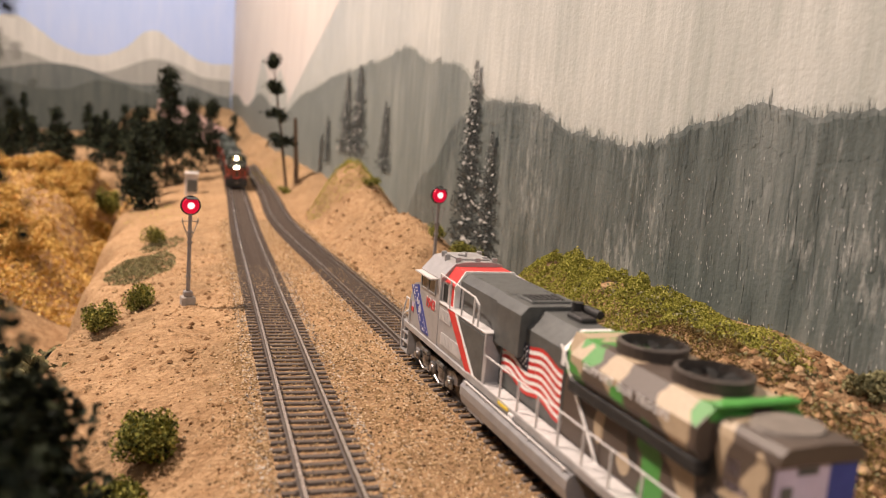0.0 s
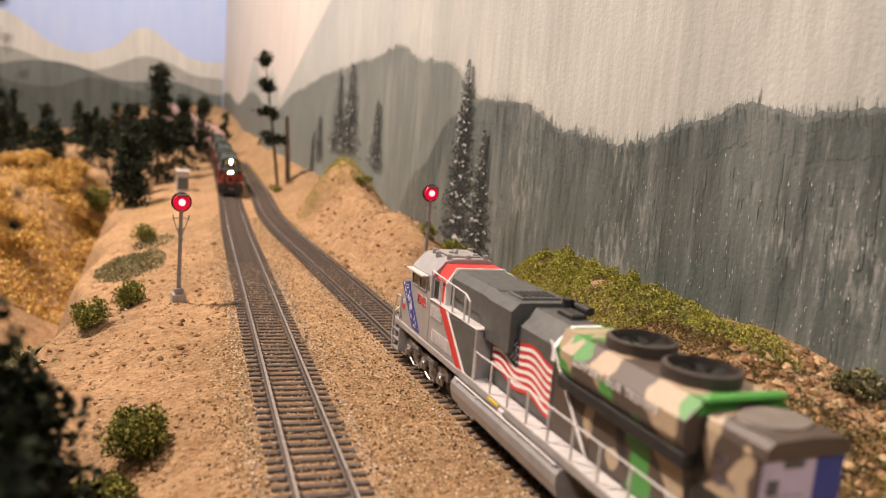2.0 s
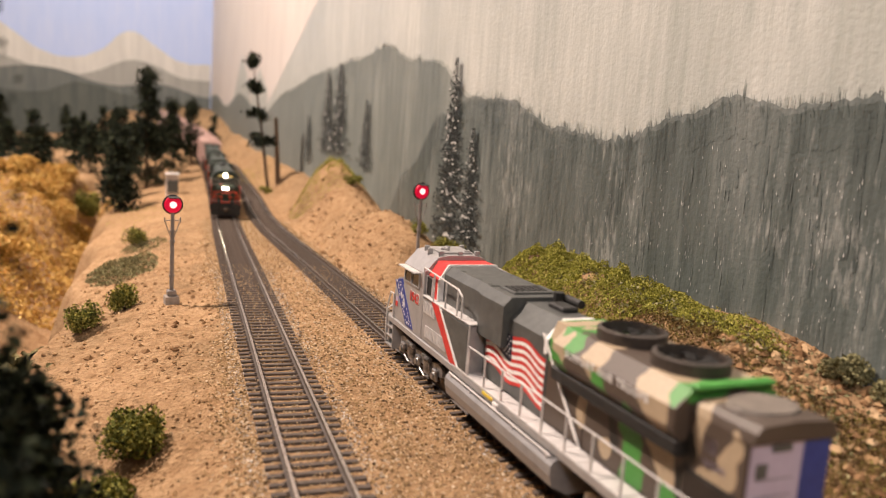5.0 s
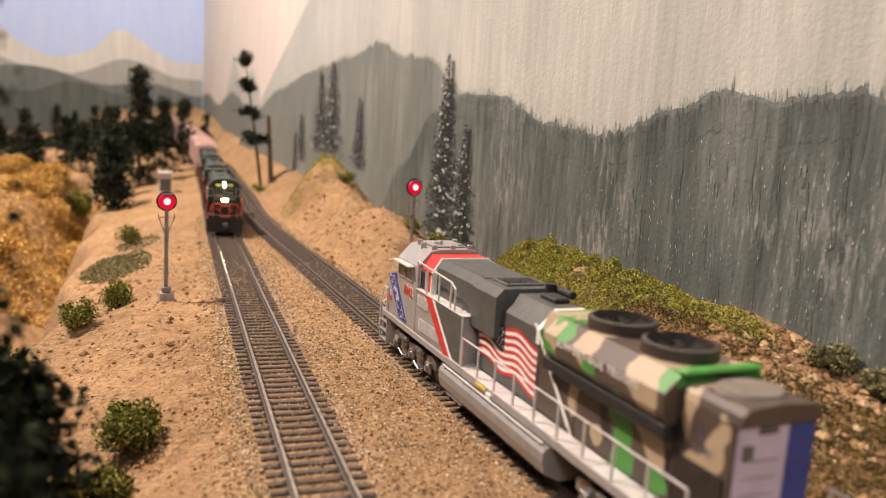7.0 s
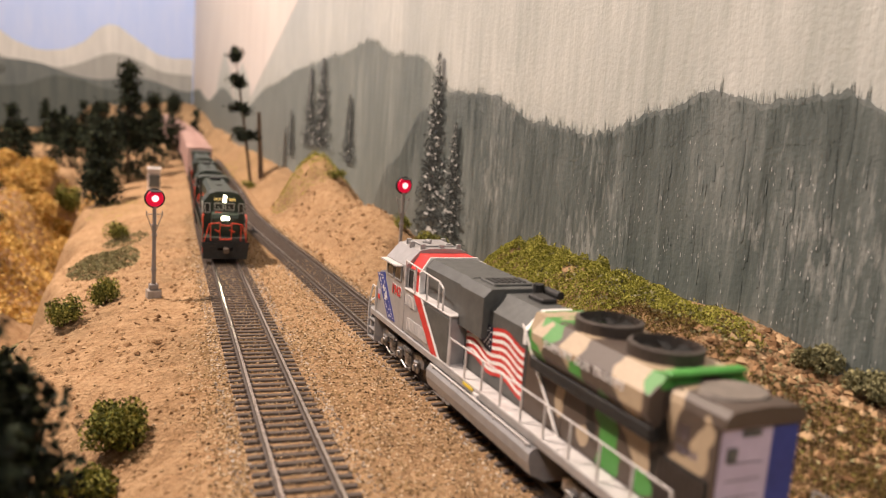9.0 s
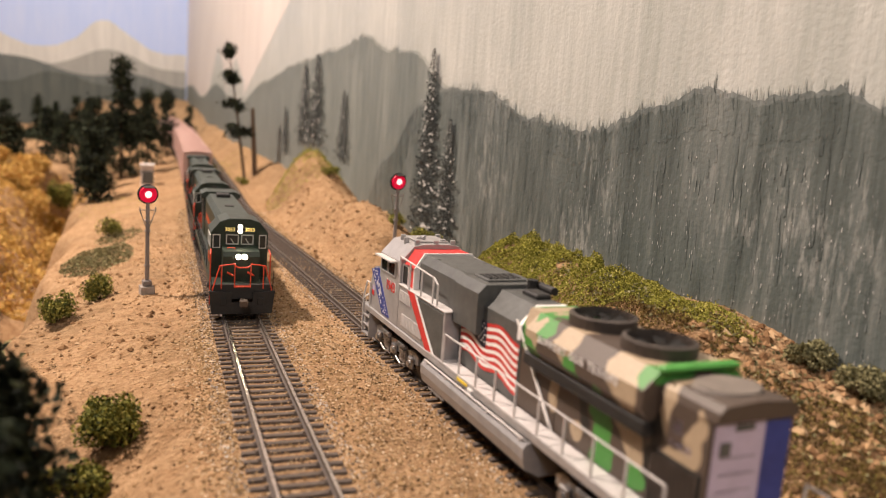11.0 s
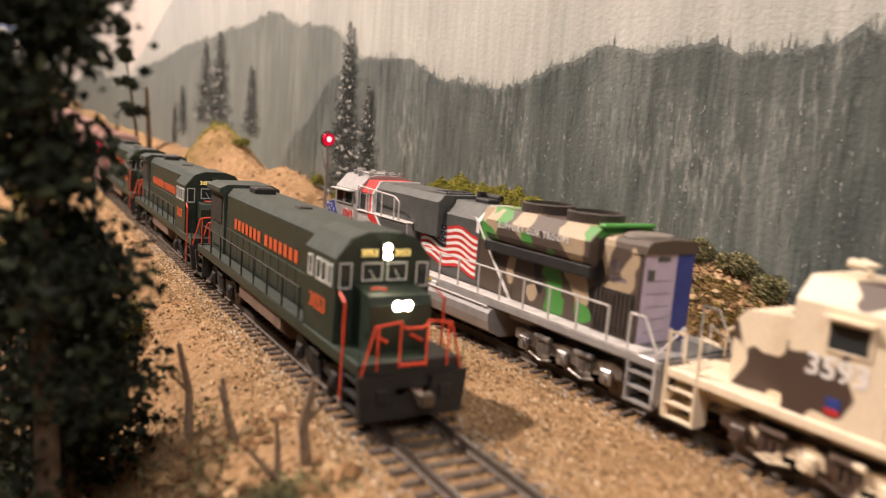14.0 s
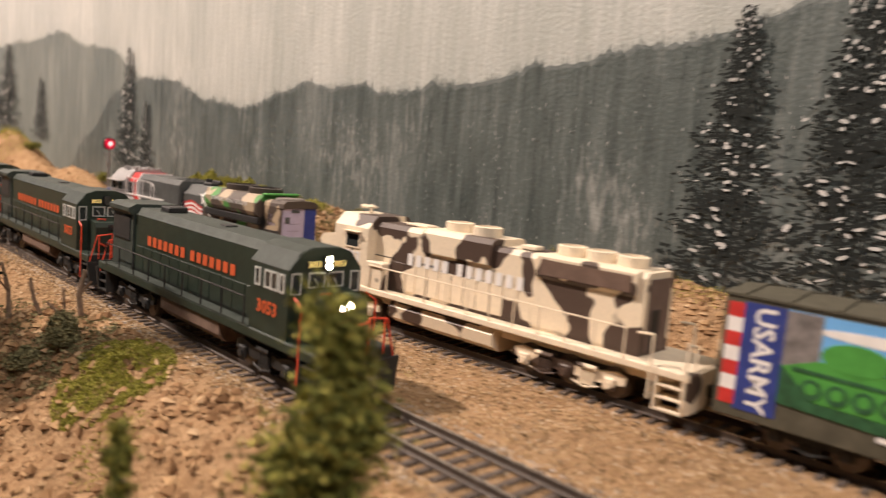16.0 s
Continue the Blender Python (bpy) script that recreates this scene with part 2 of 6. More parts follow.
gx = spaced([(-2.2, -0.5, 24), (-0.5, -0.2, 30), (-0.2, 0.24, 150), (0.24, 0.34, 3)])
gy = spaced([(-1.6, -0.45, 14), (-0.45, -0.2, 40), (-0.2, 0.7, 300), (0.7, 1.4, 120), (1.4, 3.4, 60)])
gv = [(x, y, height(x, y)) for y in gy for x in gx]
nx = len(gx)
gf = [(j * nx + i, j * nx + i + 1, (j + 1) * nx + i + 1, (j + 1) * nx + i) for j in range(len(gy) - 1) for i in range(nx - 1)]
ground = tagged(raw("ground", gv, gf, SOIL, smooth=True), "dry sandy tan soil scenery base of the layout", "ground", kind="structure")


# ---- painted wall, far wall, room ----
def wall_strip(name, y0, y1, low, top, gap, material, steps=240, parent=None, thick=0.0):
    """A flat painted area on the side wall, from low(y) to top(y), gap in front of its face."""
    v, f = [], []
    for i in range(steps + 1):
        y = y0 + (y1 - y0) * i / steps
        x = wall_x(y) - gap * 0.25
        v += [(x, y, low(y)), (x, y, max(low(y) + 0.0005, top(y)))]
    f = [(2 * i, 2 * i + 1, 2 * i + 3, 2 * i + 2) for i in range(steps)]
    return raw(name, v, f, material, parent)


PALE = streak_mat("pale_slope_paint", (0.37, 0.385, 0.35), (0.45, 0.46, 0.425), (0.57, 0.57, 0.53), 0.28, 0.5)
DARKW = streak_mat("forest_paint", (0.055, 0.067, 0.063), (0.106, 0.124, 0.116), (0.205, 0.22, 0.205), 0.26, 0.4)
MIDW = streak_mat("mid_forest_paint", (0.125, 0.145, 0.135), (0.18, 0.197, 0.180), (0.26, 0.275, 0.25), 0.38, 0.1)
SKYP = streak_mat("sky_paint", (0.42, 0.53, 0.84), (0.46, 0.56, 0.86), (0.52, 0.60, 0.86), 0.6, 0, 0.3)
CLOUDP = streak_mat("cloud_paint", (0.60, 0.54, 0.51), (0.66, 0.60, 0.56), (0.72, 0.67, 0.63), 0.55, 0, 0.3)
HAZE = streak_mat("haze_mountain_paint", (0.50, 0.49, 0.48), (0.58, 0.57, 0.55), (0.68, 0.66, 0.63), 0.55, 0, 0.3)
GREYM = streak_mat("grey_mountain_paint", (0.09, 0.108, 0.112), (0.13, 0.145, 0.143), (0.18, 0.19, 0.18), 0.55, 0, 0.3)
WHITEWALL = paint("beige_wall", (0.22, 0.20, 0.18), 0.8, 0, 0.08, 3)

CORNER = 2.92
bm = bmesh.new()
a = [(wall_x(y), y) for y in (-2.4, CORNER)]
vs = [bm.verts.new((x + o, y, z)) for o in (0, 0.03) for x, y in a for z in (-0.3, 0.95)]
for q in ((0, 1, 3, 2), (4, 6, 7, 5), (0, 4, 5, 1), (2, 3, 7, 6), (0, 2, 6, 4), (1, 5, 7, 3)):
    bm.faces.new([vs[i] for i in q])
bmesh.ops.recalc_face_normals(bm, faces=bm.faces)
wall_e = tagged(finish("backdrop_1", bm, PALE), "hand-painted grey-green mountain scenery board behind the tracks", "backdrop", kind="structure")


def jag(y, f=1.0, amp=1.0):
    """Ragged treetops along a painted ridge."""
    s = 0.0035 * abs(noise.noise(Vector((y * 130 * f, 2.0, 0)))) + 0.006 * max(0, noise.noise(Vector((y * 60 * f, 9.0, 0))))
    return amp * (s + 0.0025 * noise.noise(Vector((y * 400 * f, 5.0, 0))))


def g1(y, c, w, h):
    return h * math.exp(-((y - c) / w) ** 2)


def along(knots, y):
    """A smooth outline through a few heights."""
    if y <= knots[0][0]:
        return knots[0][1]
    for (a, za), (b, zb) in zip(knots, knots[1:]):
        if y <= b:
            return za + (zb - za) * smooth_step(a, b, y)
    return knots[-1][1]


NEAR = [(-0.8, 0.22), (-0.1, 0.17), (0.01, 0.148), (0.07, 0.139), (0.15, 0.127), (0.22, 0.122), (0.255, 0.127), (0.285, 0.124), (0.31, 0.130), (0.345, 0.121), (0.40, 0.107), (0.46, 0.113), (0.54, 0.132), (0.60, 0.134), (0.66, 0.12), (0.74, 0.07), (0.82, 0.0)]
FAR = [(0.5, 0.10), (0.6, 0.135), (0.69, 0.168), (0.75, 0.172), (0.83, 0.192), (0.95, 0.184), (1.15, 0.178), (1.4, 0.158), (1.7, 0.12), (2.1, 0.17), (2.4, 0.14), (2.75, 0.18)]


def ridge_near(y):
    return along(NEAR, y) + jag(y)


def ridge_far(y):
    return along(FAR, y) + jag(y, 0.6, 0.7)


def sky_low(y):
    return max(ridge_far(y) - 0.01, 0.288 - (y - 1.18) * 0.33)


MIST = streak_mat("misty_edge_paint", (0.24, 0.26, 0.24), (0.33, 0.345, 0.315), (0.44, 0.45, 0.41), 0.36, 0.2)
MIST2 = streak_mat("misty_forest_paint", (0.10, 0.118, 0.112), (0.155, 0.173, 0.163), (0.24, 0.255, 0.24), 0.36, 0.2)
wall_strip("misty_edge", 0.5, CORNER, lambda y: -0.02, lambda y: ridge_far(y + 0.004) + 0.0022, 0.0010, MIST, 420, wall_e)
wall_strip("far_forest", 0.5, CORNER, lambda y: -0.02, ridge_far, 0.0014, MIDW, 420, wall_e)
wall_strip("misty_forest", -1.2, 1.02, lambda y: -0.1, lambda y: ridge_near(y - 0.002) + 0.0012, 0.0022, MIST2, 900, wall_e)
wall_strip("near_forest", -1.2, 1.02, lambda y: -0.1, lambda y: ridge_near(y) - 0.0012, 0.0026, DARKW, 900, wall_e)


def strokes(name, material, count, y0, y1, base, low, high, width, gap, seed):
    """Upright dry-brush strokes with pointed tips on the painted board."""
    rng = random.Random(seed)
    v, f = [], []
    while count > 0:
        y = rng.uniform(y0, y1)
        if noise.noise(Vector((y * 22, seed, 0))) < rng.uniform(-0.6, 0.3):
            continue
        count -= 1
        z, h, w = base(y, rng), rng.uniform(low, high), width * rng.uniform(0.5, 1.5)
        k = len(v)
        for dy, dz in ((-0.5, 0.0), (0.3, -0.1 * rng.random()), (0.5, 0.45), (0.08, 1.0), (-0.4, 0.5)):
            yy = y + dy * w
            v.append((wall_x(yy) - gap * 0.25 - rng.random() * 0.00004, yy, z + dz * h))
        f.append((k, k + 4, k + 3, k + 2, k + 1))
    return raw(name, v, f, material, wall_e)


# pale dabs: snow on the painted firs, and glints drawn on the board
SNOW_GLINT = paint("snow_and_glint_dab", (0.56, 0.55, 0.52), 0.85, 0, 0.4, 300)
DEEPW = streak_mat("deep_forest_paint", (0.046, 0.058, 0.055), (0.095, 0.112, 0.105), (0.16, 0.175, 0.165), 0.34, 0.5)
strokes("misty_treetops", MIST, 900, -0.4, 0.66, lambda y, r: ridge_near(y) - 0.012, 0.010, 0.021, 0.0022, 0.0016, 3)
strokes("hazy_treetops", MIST2, 1300, -0.4, 0.70, lambda y, r: ridge_near(y) - 0.014, 0.010, 0.019, 0.0022, 0.0024, 4)
strokes("treetops", DARKW, 1400, -0.4, 0.70, lambda y, r: ridge_near(y) - 0.016, 0.011, 0.018, 0.0020, 0.0030, 5)
strokes("dark_strokes", DEEPW, 420, -0.4, 0.70, lambda y, r: ridge_near(y) * r.uniform(0.0, 0.85), 0.008, 0.026, 0.0015, 0.0032, 6)
strokes("pale_strokes", MIST2, 900, -0.4, 0.70, lambda y, r: ridge_near(y) * r.uniform(0.0, 0.8), 0.002, 0.009, 0.0006, 0.0036, 8)
strokes("far_treetops", MIDW, 420, 0.68, 1.5, lambda y, r: ridge_far(y) - 0.014, 0.012, 0.022, 0.0040, 0.0017, 7)
# small pale flecks painting gloss glints onto the board's near end
strokes("pale_flecks", SNOW_GLINT, 2200, -0.4, 0.42, lambda y, r: ridge_near(y) * 0.85 * r.random() ** 1.5, 0.0004, 0.0022, 0.00032, 0.0040, 9)
wall_strip("sky_patch", 0.2, CORNER, sky_low, lambda y: 0.93, 0.0006, CLOUDP, 120, wall_e)
for i, (y0, w, h) in enumerate(((2.05, 0.16, 0.10), (1.75, 0.12, 0.05))):
    wall_strip("pale_peak", y0 - w, y0 + w, lambda y: 0.1, lambda y: 0.17 + h * (1 - abs(y - y0) / w), 0.0009, PALE, 24, wall_e)


# painted snow-dusted firs
FIRDARK = paint("fir_black_green", (0.012, 0.015, 0.013), 0.95, 0, 0.6, 200, dark=(0.006, 0.008, 0.007))


def painted_fir(y, z0, z1, half, seed, snow=1.0):
    rng = random.Random(seed)
    h = z1 - z0
    for name, mat, count, gap in (("painted_fir", FIRDARK, 1500, 0.0034), ("painted_snow", SNOW_GLINT, int(60 * snow), 0.0044)):
        v, f = [], []
        for k in range(count):
            a = rng.random() ** (0.8 if mat is FIRDARK else 0.9)
            w = half * (0.10 + 0.90 * (1 - a) ** 0.8) * (0.86 + 0.22 * math.sin(a * 40 + seed) + rng.uniform(-0.35, 0.4))
            yy, zz = y + rng.uniform(-1, 1) * w, z0 + a * h
            dw, dh = half * rng.uniform(0.03, 0.13) * (1.2 - a), h * rng.uniform(0.002, 0.007)
            if mat is SNOW_GLINT:
                dw, dh = dw * (0.75 if half > 0.026 and y < 0 else 1.3), dh * 1.25
            tilt = rng.uniform(-0.4, 0.4) * dw
            b = len(v)
            for q in range(6):
                an = q * math.pi / 3
                y2, z2 = yy + dw * math.cos(an), zz + dh * math.sin(an) + tilt * math.cos(an)
                v.append((wall_x(y2) - gap - k * 1e-7, y2, z2))
            f.append(tuple(range(b, b + 6)))
        if mat is FIRDARK:
            b = len(v)
            v += [(wall_x(y) - gap - 0.0002, y - 0.0012, z0), (wall_x(y) - gap - 0.0002, y + 0.0012, z0), (wall_x(y) - gap - 0.0002, y, z1 + 0.004)]
            f.append((b, b + 1, b + 2))
        raw(name, v, f, mat, wall_e)


for i, (y, z0, z1, half, snow) in enumerate(((0.628, 0.015, 0.168, 0.032, 1.3), (0.585, 0.015, 0.112, 0.024, 1.0), (1.015, 0.07, 0.186, 0.050, 0.9), (1.080, 0.07, 0.176, 0.045, 0.8), (0.885, 0.06, 0.138, 0.030, 0.6),
                                             (1.20, 0.05, 0.12, 0.03, 0.0), (-0.034, 0.03, 0.166, 0.030, 1.6), (-0.088, 0.03, 0.186, 0.032, 1.8), (-0.15, 0.03, 0.15, 0.030, 1.2))):
    painted_fir(y, z0, z1, half, 11 + i, snow)

far_y = CORNER
bm = bmesh.new()
box(bm, -2.4, wall_x(CORNER), far_y, far_y + 0.03, -0.3, 0.95)
wall_n = tagged(finish("backdrop_2", bm, SKYP), "pale blue painted sky board with hazy grey mountains", "backdrop", kind="structure")


def far_strip(name, x0, x1, low, top, gap, material, steps=120):
    v = []
    for i in range(steps + 1):
        x = x0 + (x1 - x0) * i / steps
        v += [(x, far_y - gap, low(x)), (x, far_y - gap, max(low(x) + 0.0005, top(x)))]
    return raw(name, v, [(2 * i, 2 * i + 2, 2 * i + 3, 2 * i + 1) for i in range(steps)], material, wall_n)


def nz(x, f, s):
    return noise.fractal(Vector((x * f, s, 0)), 1.0, 2.0, 3)


HAZE2 = streak_mat("pale_grey_mountain_paint", (0.27, 0.275, 0.265), (0.33, 0.33, 0.315), (0.38, 0.38, 0.36), 0.6, 0, 0.3)
DARKM = streak_mat("dark_hill_paint", (0.055, 0.068, 0.066), (0.085, 0.098, 0.092), (0.12, 0.13, 0.12), 0.6, 0, 0.3)
far_strip("haze_mountains", -2.3, 0.04, lambda x: -0.1, lambda x: 0.275 + g1(x, -0.21, 0.10, 0.105) + g1(x, -0.66, 0.12, 0.10) + g1(x, -1.3, 0.2, 0.10) + 0.018 * nz(x, 7, 1.3), 0.001, HAZE)
far_strip("pale_mountains", -2.3, 0.04, lambda x: -0.1, lambda x: 0.225 + g1(x, -0.20, 0.11, 0.062) + g1(x, -0.72, 0.13, 0.05) + 0.012 * nz(x, 6, 2.7), 0.0015, HAZE2)
far_strip("grey_mountains", -2.3, 0.04, lambda x: -0.4, lambda x: 0.175 + g1(x, -0.52, 0.19, 0.062) + g1(x, -0.14, 0.10, 0.032) + 0.010 * nz(x, 5, 4.1), 0.002, GREYM)
far_strip("dark_hills", -2.3, 0.04, lambda x: -0.4, lambda x: 0.135 + g1(x, -0.36, 0.15, 0.055) + g1(x, -0.85, 0.2, 0.06) + 0.008 * nz(x, 9, 6.3), 0.003, DARKM)

bm = bmesh.new()
box(bm, -2.6, 1.2, -2.6, 3.2, 1.75, 1.8)
tagged(finish("ceiling", bm, WHITEWALL), "plain beige room ceiling", "ceiling", kind="structure")
bm = bmesh.new()
box(bm, -2.55, -2.5, -2.5, 3.1, -0.3, 1.75)
tagged(finish("wall_west", bm, WHITEWALL), "plain beige room wall", "wall", kind="structure")
bm = bmesh.new()
box(bm, -2.5, 0.6, -2.5, -2.45, -0.3, 1.75)
tagged(finish("wall_south", bm, WHITEWALL), "plain beige room wall", "wall", kind="structure")


bm = bmesh.new()
box(bm, -0.128, -0.1085, -0.40, 0.150, -0.16, max(height(-0.1085, y * 0.01) for y in range(-5, 15)) + 0.002, 0.001)
tagged(finish("trim", bm, paint("grey_green_edge_paint", (0.115, 0.13, 0.12), 0.6, 0, 0.15)), "grey-green painted edge board of the layout", "edge board", kind="structure")


# ---- track ----
def rail_mesh(path, off, y0, y1, step):
    prof = [(-0.0011, -0.0025), (0.0011, -0.0025), (0.0004, -0.0020), (0.0004, -0.0008), (0.00058, -0.0006), (0.00058, 0.0), (-0.00058, 0.0), (-0.00058, -0.0006), (-0.0004, -0.0008), (-0.0004, -0.0020)]
    n = int((y1 - y0) / step)
    v, f = [], []
    k = len(prof)
    for i in range(n + 1):
        y = y0 + (y1 - y0) * i / n
        s = (path(y + 0.01) - path(y - 0.01)) / 0.02
        l = math.hypot(1, s)
        cx, cy, cz = path(y) + off / l, y - off * s / l, grade(y)
        v += [(cx + px / l, cy - px * s / l, cz + pz) for px, pz in prof]
    for i in range(n):
        f += [(i * k + j, i * k + (j + 1) % k, (i + 1) * k + (j + 1) % k, (i + 1) * k + j) for j in range(k)]
    return v, f


def tie_box(L, W, H):
    bm = bmesh.new()
    box(bm, -L, L, -W, W, -H, 0, 0.0002)
    for sx in (-0.0087, 0.0087):
        for o in (-0.0016, 0.0016):
            box(bm, sx + o - 0.0005, sx + o + 0.0005, -0.0007, 0.0007, -0.0001, 0.0005)
    me = bpy.data.meshes.new("tie")
    bm.to_mesh(me)
    bm.free()
    me.materials.append(TIE)
    return me


def track(path, name_label):
    root = tagged(new("track"), name_label, "track", "model tracks")
    for off in (-0.0087, 0.0087):
        v, f = rail_mesh(path, off, -0.9, 2.88, 0.02)
        r = raw("rail", v, f, RAIL, root)
        r.data.materials.append(RAILSIDE)
        for p in r.data.polygons:
            p.material_index = 0 if p.index % 10 == 5 else 1
    data = tie_box(0.0152, 0.00112, 0.0019)
    rest_v, rest_f = [], []
    y, k = -0.88, 0
    rng = random.Random(4)
    while y < 2.86:
        s = (path(y + 0.01) - path(y - 0.01)) / 0.02
        m = pose(path(y), y, grade(y) - 0.0026, 0, 0, -math.degrees(math.atan(s)) + rng.uniform(-1.2, 1.2))
        if -0.35 < y < 1.15:
            t = new("tie", data)
            t.parent, t.matrix_basis = root, m
        else:
            b = len(rest_v)
            rest_v += [tuple(m @ Vector((x, yy, z))) for z in (-0.0019, 0) for yy in (-0.00125, 0.00125) for x in (-0.0152, 0.0152)]
            rest_f += [tuple(b + i for i in q) for q in ((0, 2, 3, 1), (4, 5, 7, 6), (0, 1, 5, 4), (2, 6, 7, 3), (0, 4, 6, 2), (1, 3, 7, 5))]
        y += 0.0062
    tagged(raw("far_tie", rest_v, rest_f, TIE, root), kind="stuff")
    return root


track(left_x, "single model railway track with dark brown ties and worn rails")
track(right_x, "siding track with dark brown ties holding the parked train")


# ---- trains: finishes ----
def camo(name, base, patches, scale, rough=0.5):
    """Soft-edged camouflage blotches over a base colour."""
    m, nt, b = nodes_of(name)
    c = coords(nt)
    col = base
    for i, (colour, cut) in enumerate(patches):
        mp = nt.nodes.new("ShaderNodeMapping")
        mp.inputs["Location"].default_value = (i * 0.37 + 0.11, i * 0.21, i * 0.53)
        link(nt, c, mp.inputs["Vector"])
        n = noise_node(nt, scale, 1.2, 0.4, mp.outputs[0])
        r = ramp(nt, n.outputs[0], [(cut - 0.006, (0, 0, 0)), (cut + 0.006, (1, 1, 1))])
        col = mix(nt, r.outputs[0], col, colour)
    fine = noise_node(nt, 900, 3, 0.6, c)
    col = mix(nt, 0.25, col, ramp(nt, fine.outputs[0], [(0.3, (0.55, 0.55, 0.55)), (0.65, (1, 1, 1))]).outputs[0], "MULTIPLY")
    link(nt, col, b.inputs["Base Color"])
    b.inputs["Roughness"].default_value = rough
    bump(nt, b, fine.outputs[0], 0.1, 0.0002)
    return m


def blotches(name, base, spots, rough=0.5):
    """Hand-masked camouflage: each spot is a colour, a centre in s and z, and its half sizes, with a wavering edge."""
    m, nt, b = nodes_of(name)
    c = coords(nt)
    warp = noise_node(nt, 95, 1.5, 0.5, c)
    wv = nt.nodes.new("ShaderNodeVectorMath")
    wv.operation = "MULTIPLY_ADD"
    wv.inputs[1].default_value, wv.inputs[2].default_value = (0.0, 0.013, 0.013), (0.0, -0.0065, -0.0065)
    link(nt, warp.outputs["Color"], wv.inputs[0])
    at = nt.nodes.new("ShaderNodeVectorMath")
    at.operation = "ADD"
    link(nt, c, at.inputs[0])
    link(nt, wv.outputs[0], at.inputs[1])
    col = base
    for colour, s, z, rs, rz in spots:
        d = nt.nodes.new("ShaderNodeVectorMath")
        d.operation = "MULTIPLY_ADD"
        d.inputs[1].default_value, d.inputs[2].default_value = (0.0, 1 / rs, 1 / rz), (0.0, s / rs, -z / rz)
        link(nt, at.outputs[0], d.inputs[0])
        ln = nt.nodes.new("ShaderNodeVectorMath")
        ln.operation = "LENGTH"
        link(nt, d.outputs[0], ln.inputs[0])
        r = ramp(nt, ln.outputs["Value"], [(0.94, (1, 1, 1)), (1.0, (0, 0, 0))])
        col = mix(nt, r.outputs[0], col, colour)
    fine = noise_node(nt, 900, 3, 0.6, c)
    col = mix(nt, 0.3, col, ramp(nt, fine.outputs[0], [(0.3, (0.5, 0.5, 0.5)), (0.65, (1, 1, 1))]).outputs[0], "MULTIPLY")
    link(nt, col, b.inputs["Base Color"])
    b.inputs["Roughness"].default_value = rough
    bump(nt, b, fine.outputs[0], 0.1, 0.0002)
    return m


SILVER = paint("silver_grey_paint", (0.40, 0.385, 0.38), 0.38, 0.35, 0.15)
TRUCKGREY = paint("weathered_truck_silver", (0.40, 0.385, 0.375), 0.30, 0.8, 0.6, 240, dark=(0.05, 0.047, 0.045))
LIGHTGREY = paint("pale_grey_paint", (0.58, 0.55, 0.53), 0.5, 0, 0.15)
CHARCOAL = paint("charcoal_paint", (0.085, 0.088, 0.084), 0.42, 0, 0.3)
BLACKP = paint("sooty_black", (0.018, 0.017, 0.016), 0.6, 0, 0.4)
REDP = paint("flag_red", (0.55, 0.035, 0.03), 0.45, 0, 0.2)
WHITEP = paint("flag_white", (0.80, 0.77, 0.74), 0.5, 0, 0.1)
NAVY = paint("navy_blue", (0.03, 0.05, 0.24), 0.45, 0, 0.25)
STARFIELD = paint("dark_star_field", (0.014, 0.016, 0.035), 0.5, 0, 0.3)
LILAC = paint("lilac_grey", (0.46, 0.40, 0.52), 0.5, 0, 0.12)
GREENC = paint("vivid_green", (0.07, 0.30, 0.05), 0.5, 0, 0.2)
TANC, GRNC, DRKC = (0.43, 0.33, 0.22), (0.07, 0.26, 0.05), (0.018, 0.016, 0.014)
WOODCAMO = blotches("woodland_camo", (0.085, 0.062, 0.048), [
    (GRNC, 0.152, 0.048, 0.013, 0.010), (TANC, 0.151, 0.050, 0.005, 0.004), (TANC, 0.160, 0.047, 0.006, 0.005), (GRNC, 0.165, 0.049, 0.003, 0.005),
    (TANC, 0.176, 0.049, 0.005, 0.006), (GRNC, 0.179, 0.044, 0.004, 0.0035), (TANC, 0.203, 0.048, 0.007, 0.009), (GRNC, 0.210, 0.051, 0.004, 0.004),
    (TANC, 0.168, 0.030, 0.004, 0.007), (TANC, 0.179, 0.025, 0.004, 0.004), (GRNC, 0.192, 0.029, 0.0045, 0.013), (TANC, 0.203, 0.030, 0.006, 0.006),
    (GRNC, 0.206, 0.022, 0.006, 0.004), (DRKC, 0.184, 0.033, 0.003, 0.008), (DRKC, 0.213, 0.030, 0.004, 0.010), (TANC, 0.2165, 0.044, 0.0022, 0.008),
    (TANC, 0.226, 0.041, 0.003, 0.008), (TANC, 0.222, 0.034, 0.004, 0.003)])
SANDCAMO = camo("desert_camo", (0.80, 0.68, 0.51), [((0.075, 0.048, 0.036), 0.508)], 70)
SANDP = paint("sand_paint", (0.80, 0.68, 0.51), 0.5, 0, 0.12)
GREENP = paint("dark_green_paint", (0.016, 0.030, 0.020), 0.45, 0, 0.3)
GREENROOF = paint("dusty_green_roof", (0.034, 0.045, 0.036), 0.6, 0, 0.35)
ORANGE = paint("orange_lettering", (0.60, 0.105, 0.03), 0.5, 0, 0.15)
RAILRED = paint("orange_red_rail", (0.72, 0.075, 0.03), 0.45, 0, 0.2)
TANKBROWN = paint("dusty_brown_tank", (0.17, 0.11, 0.08), 0.75, 0, 0.4)
WHEELM = paint("wheel_steel", (0.16, 0.13, 0.11), 0.45, 0.8, 0.3)
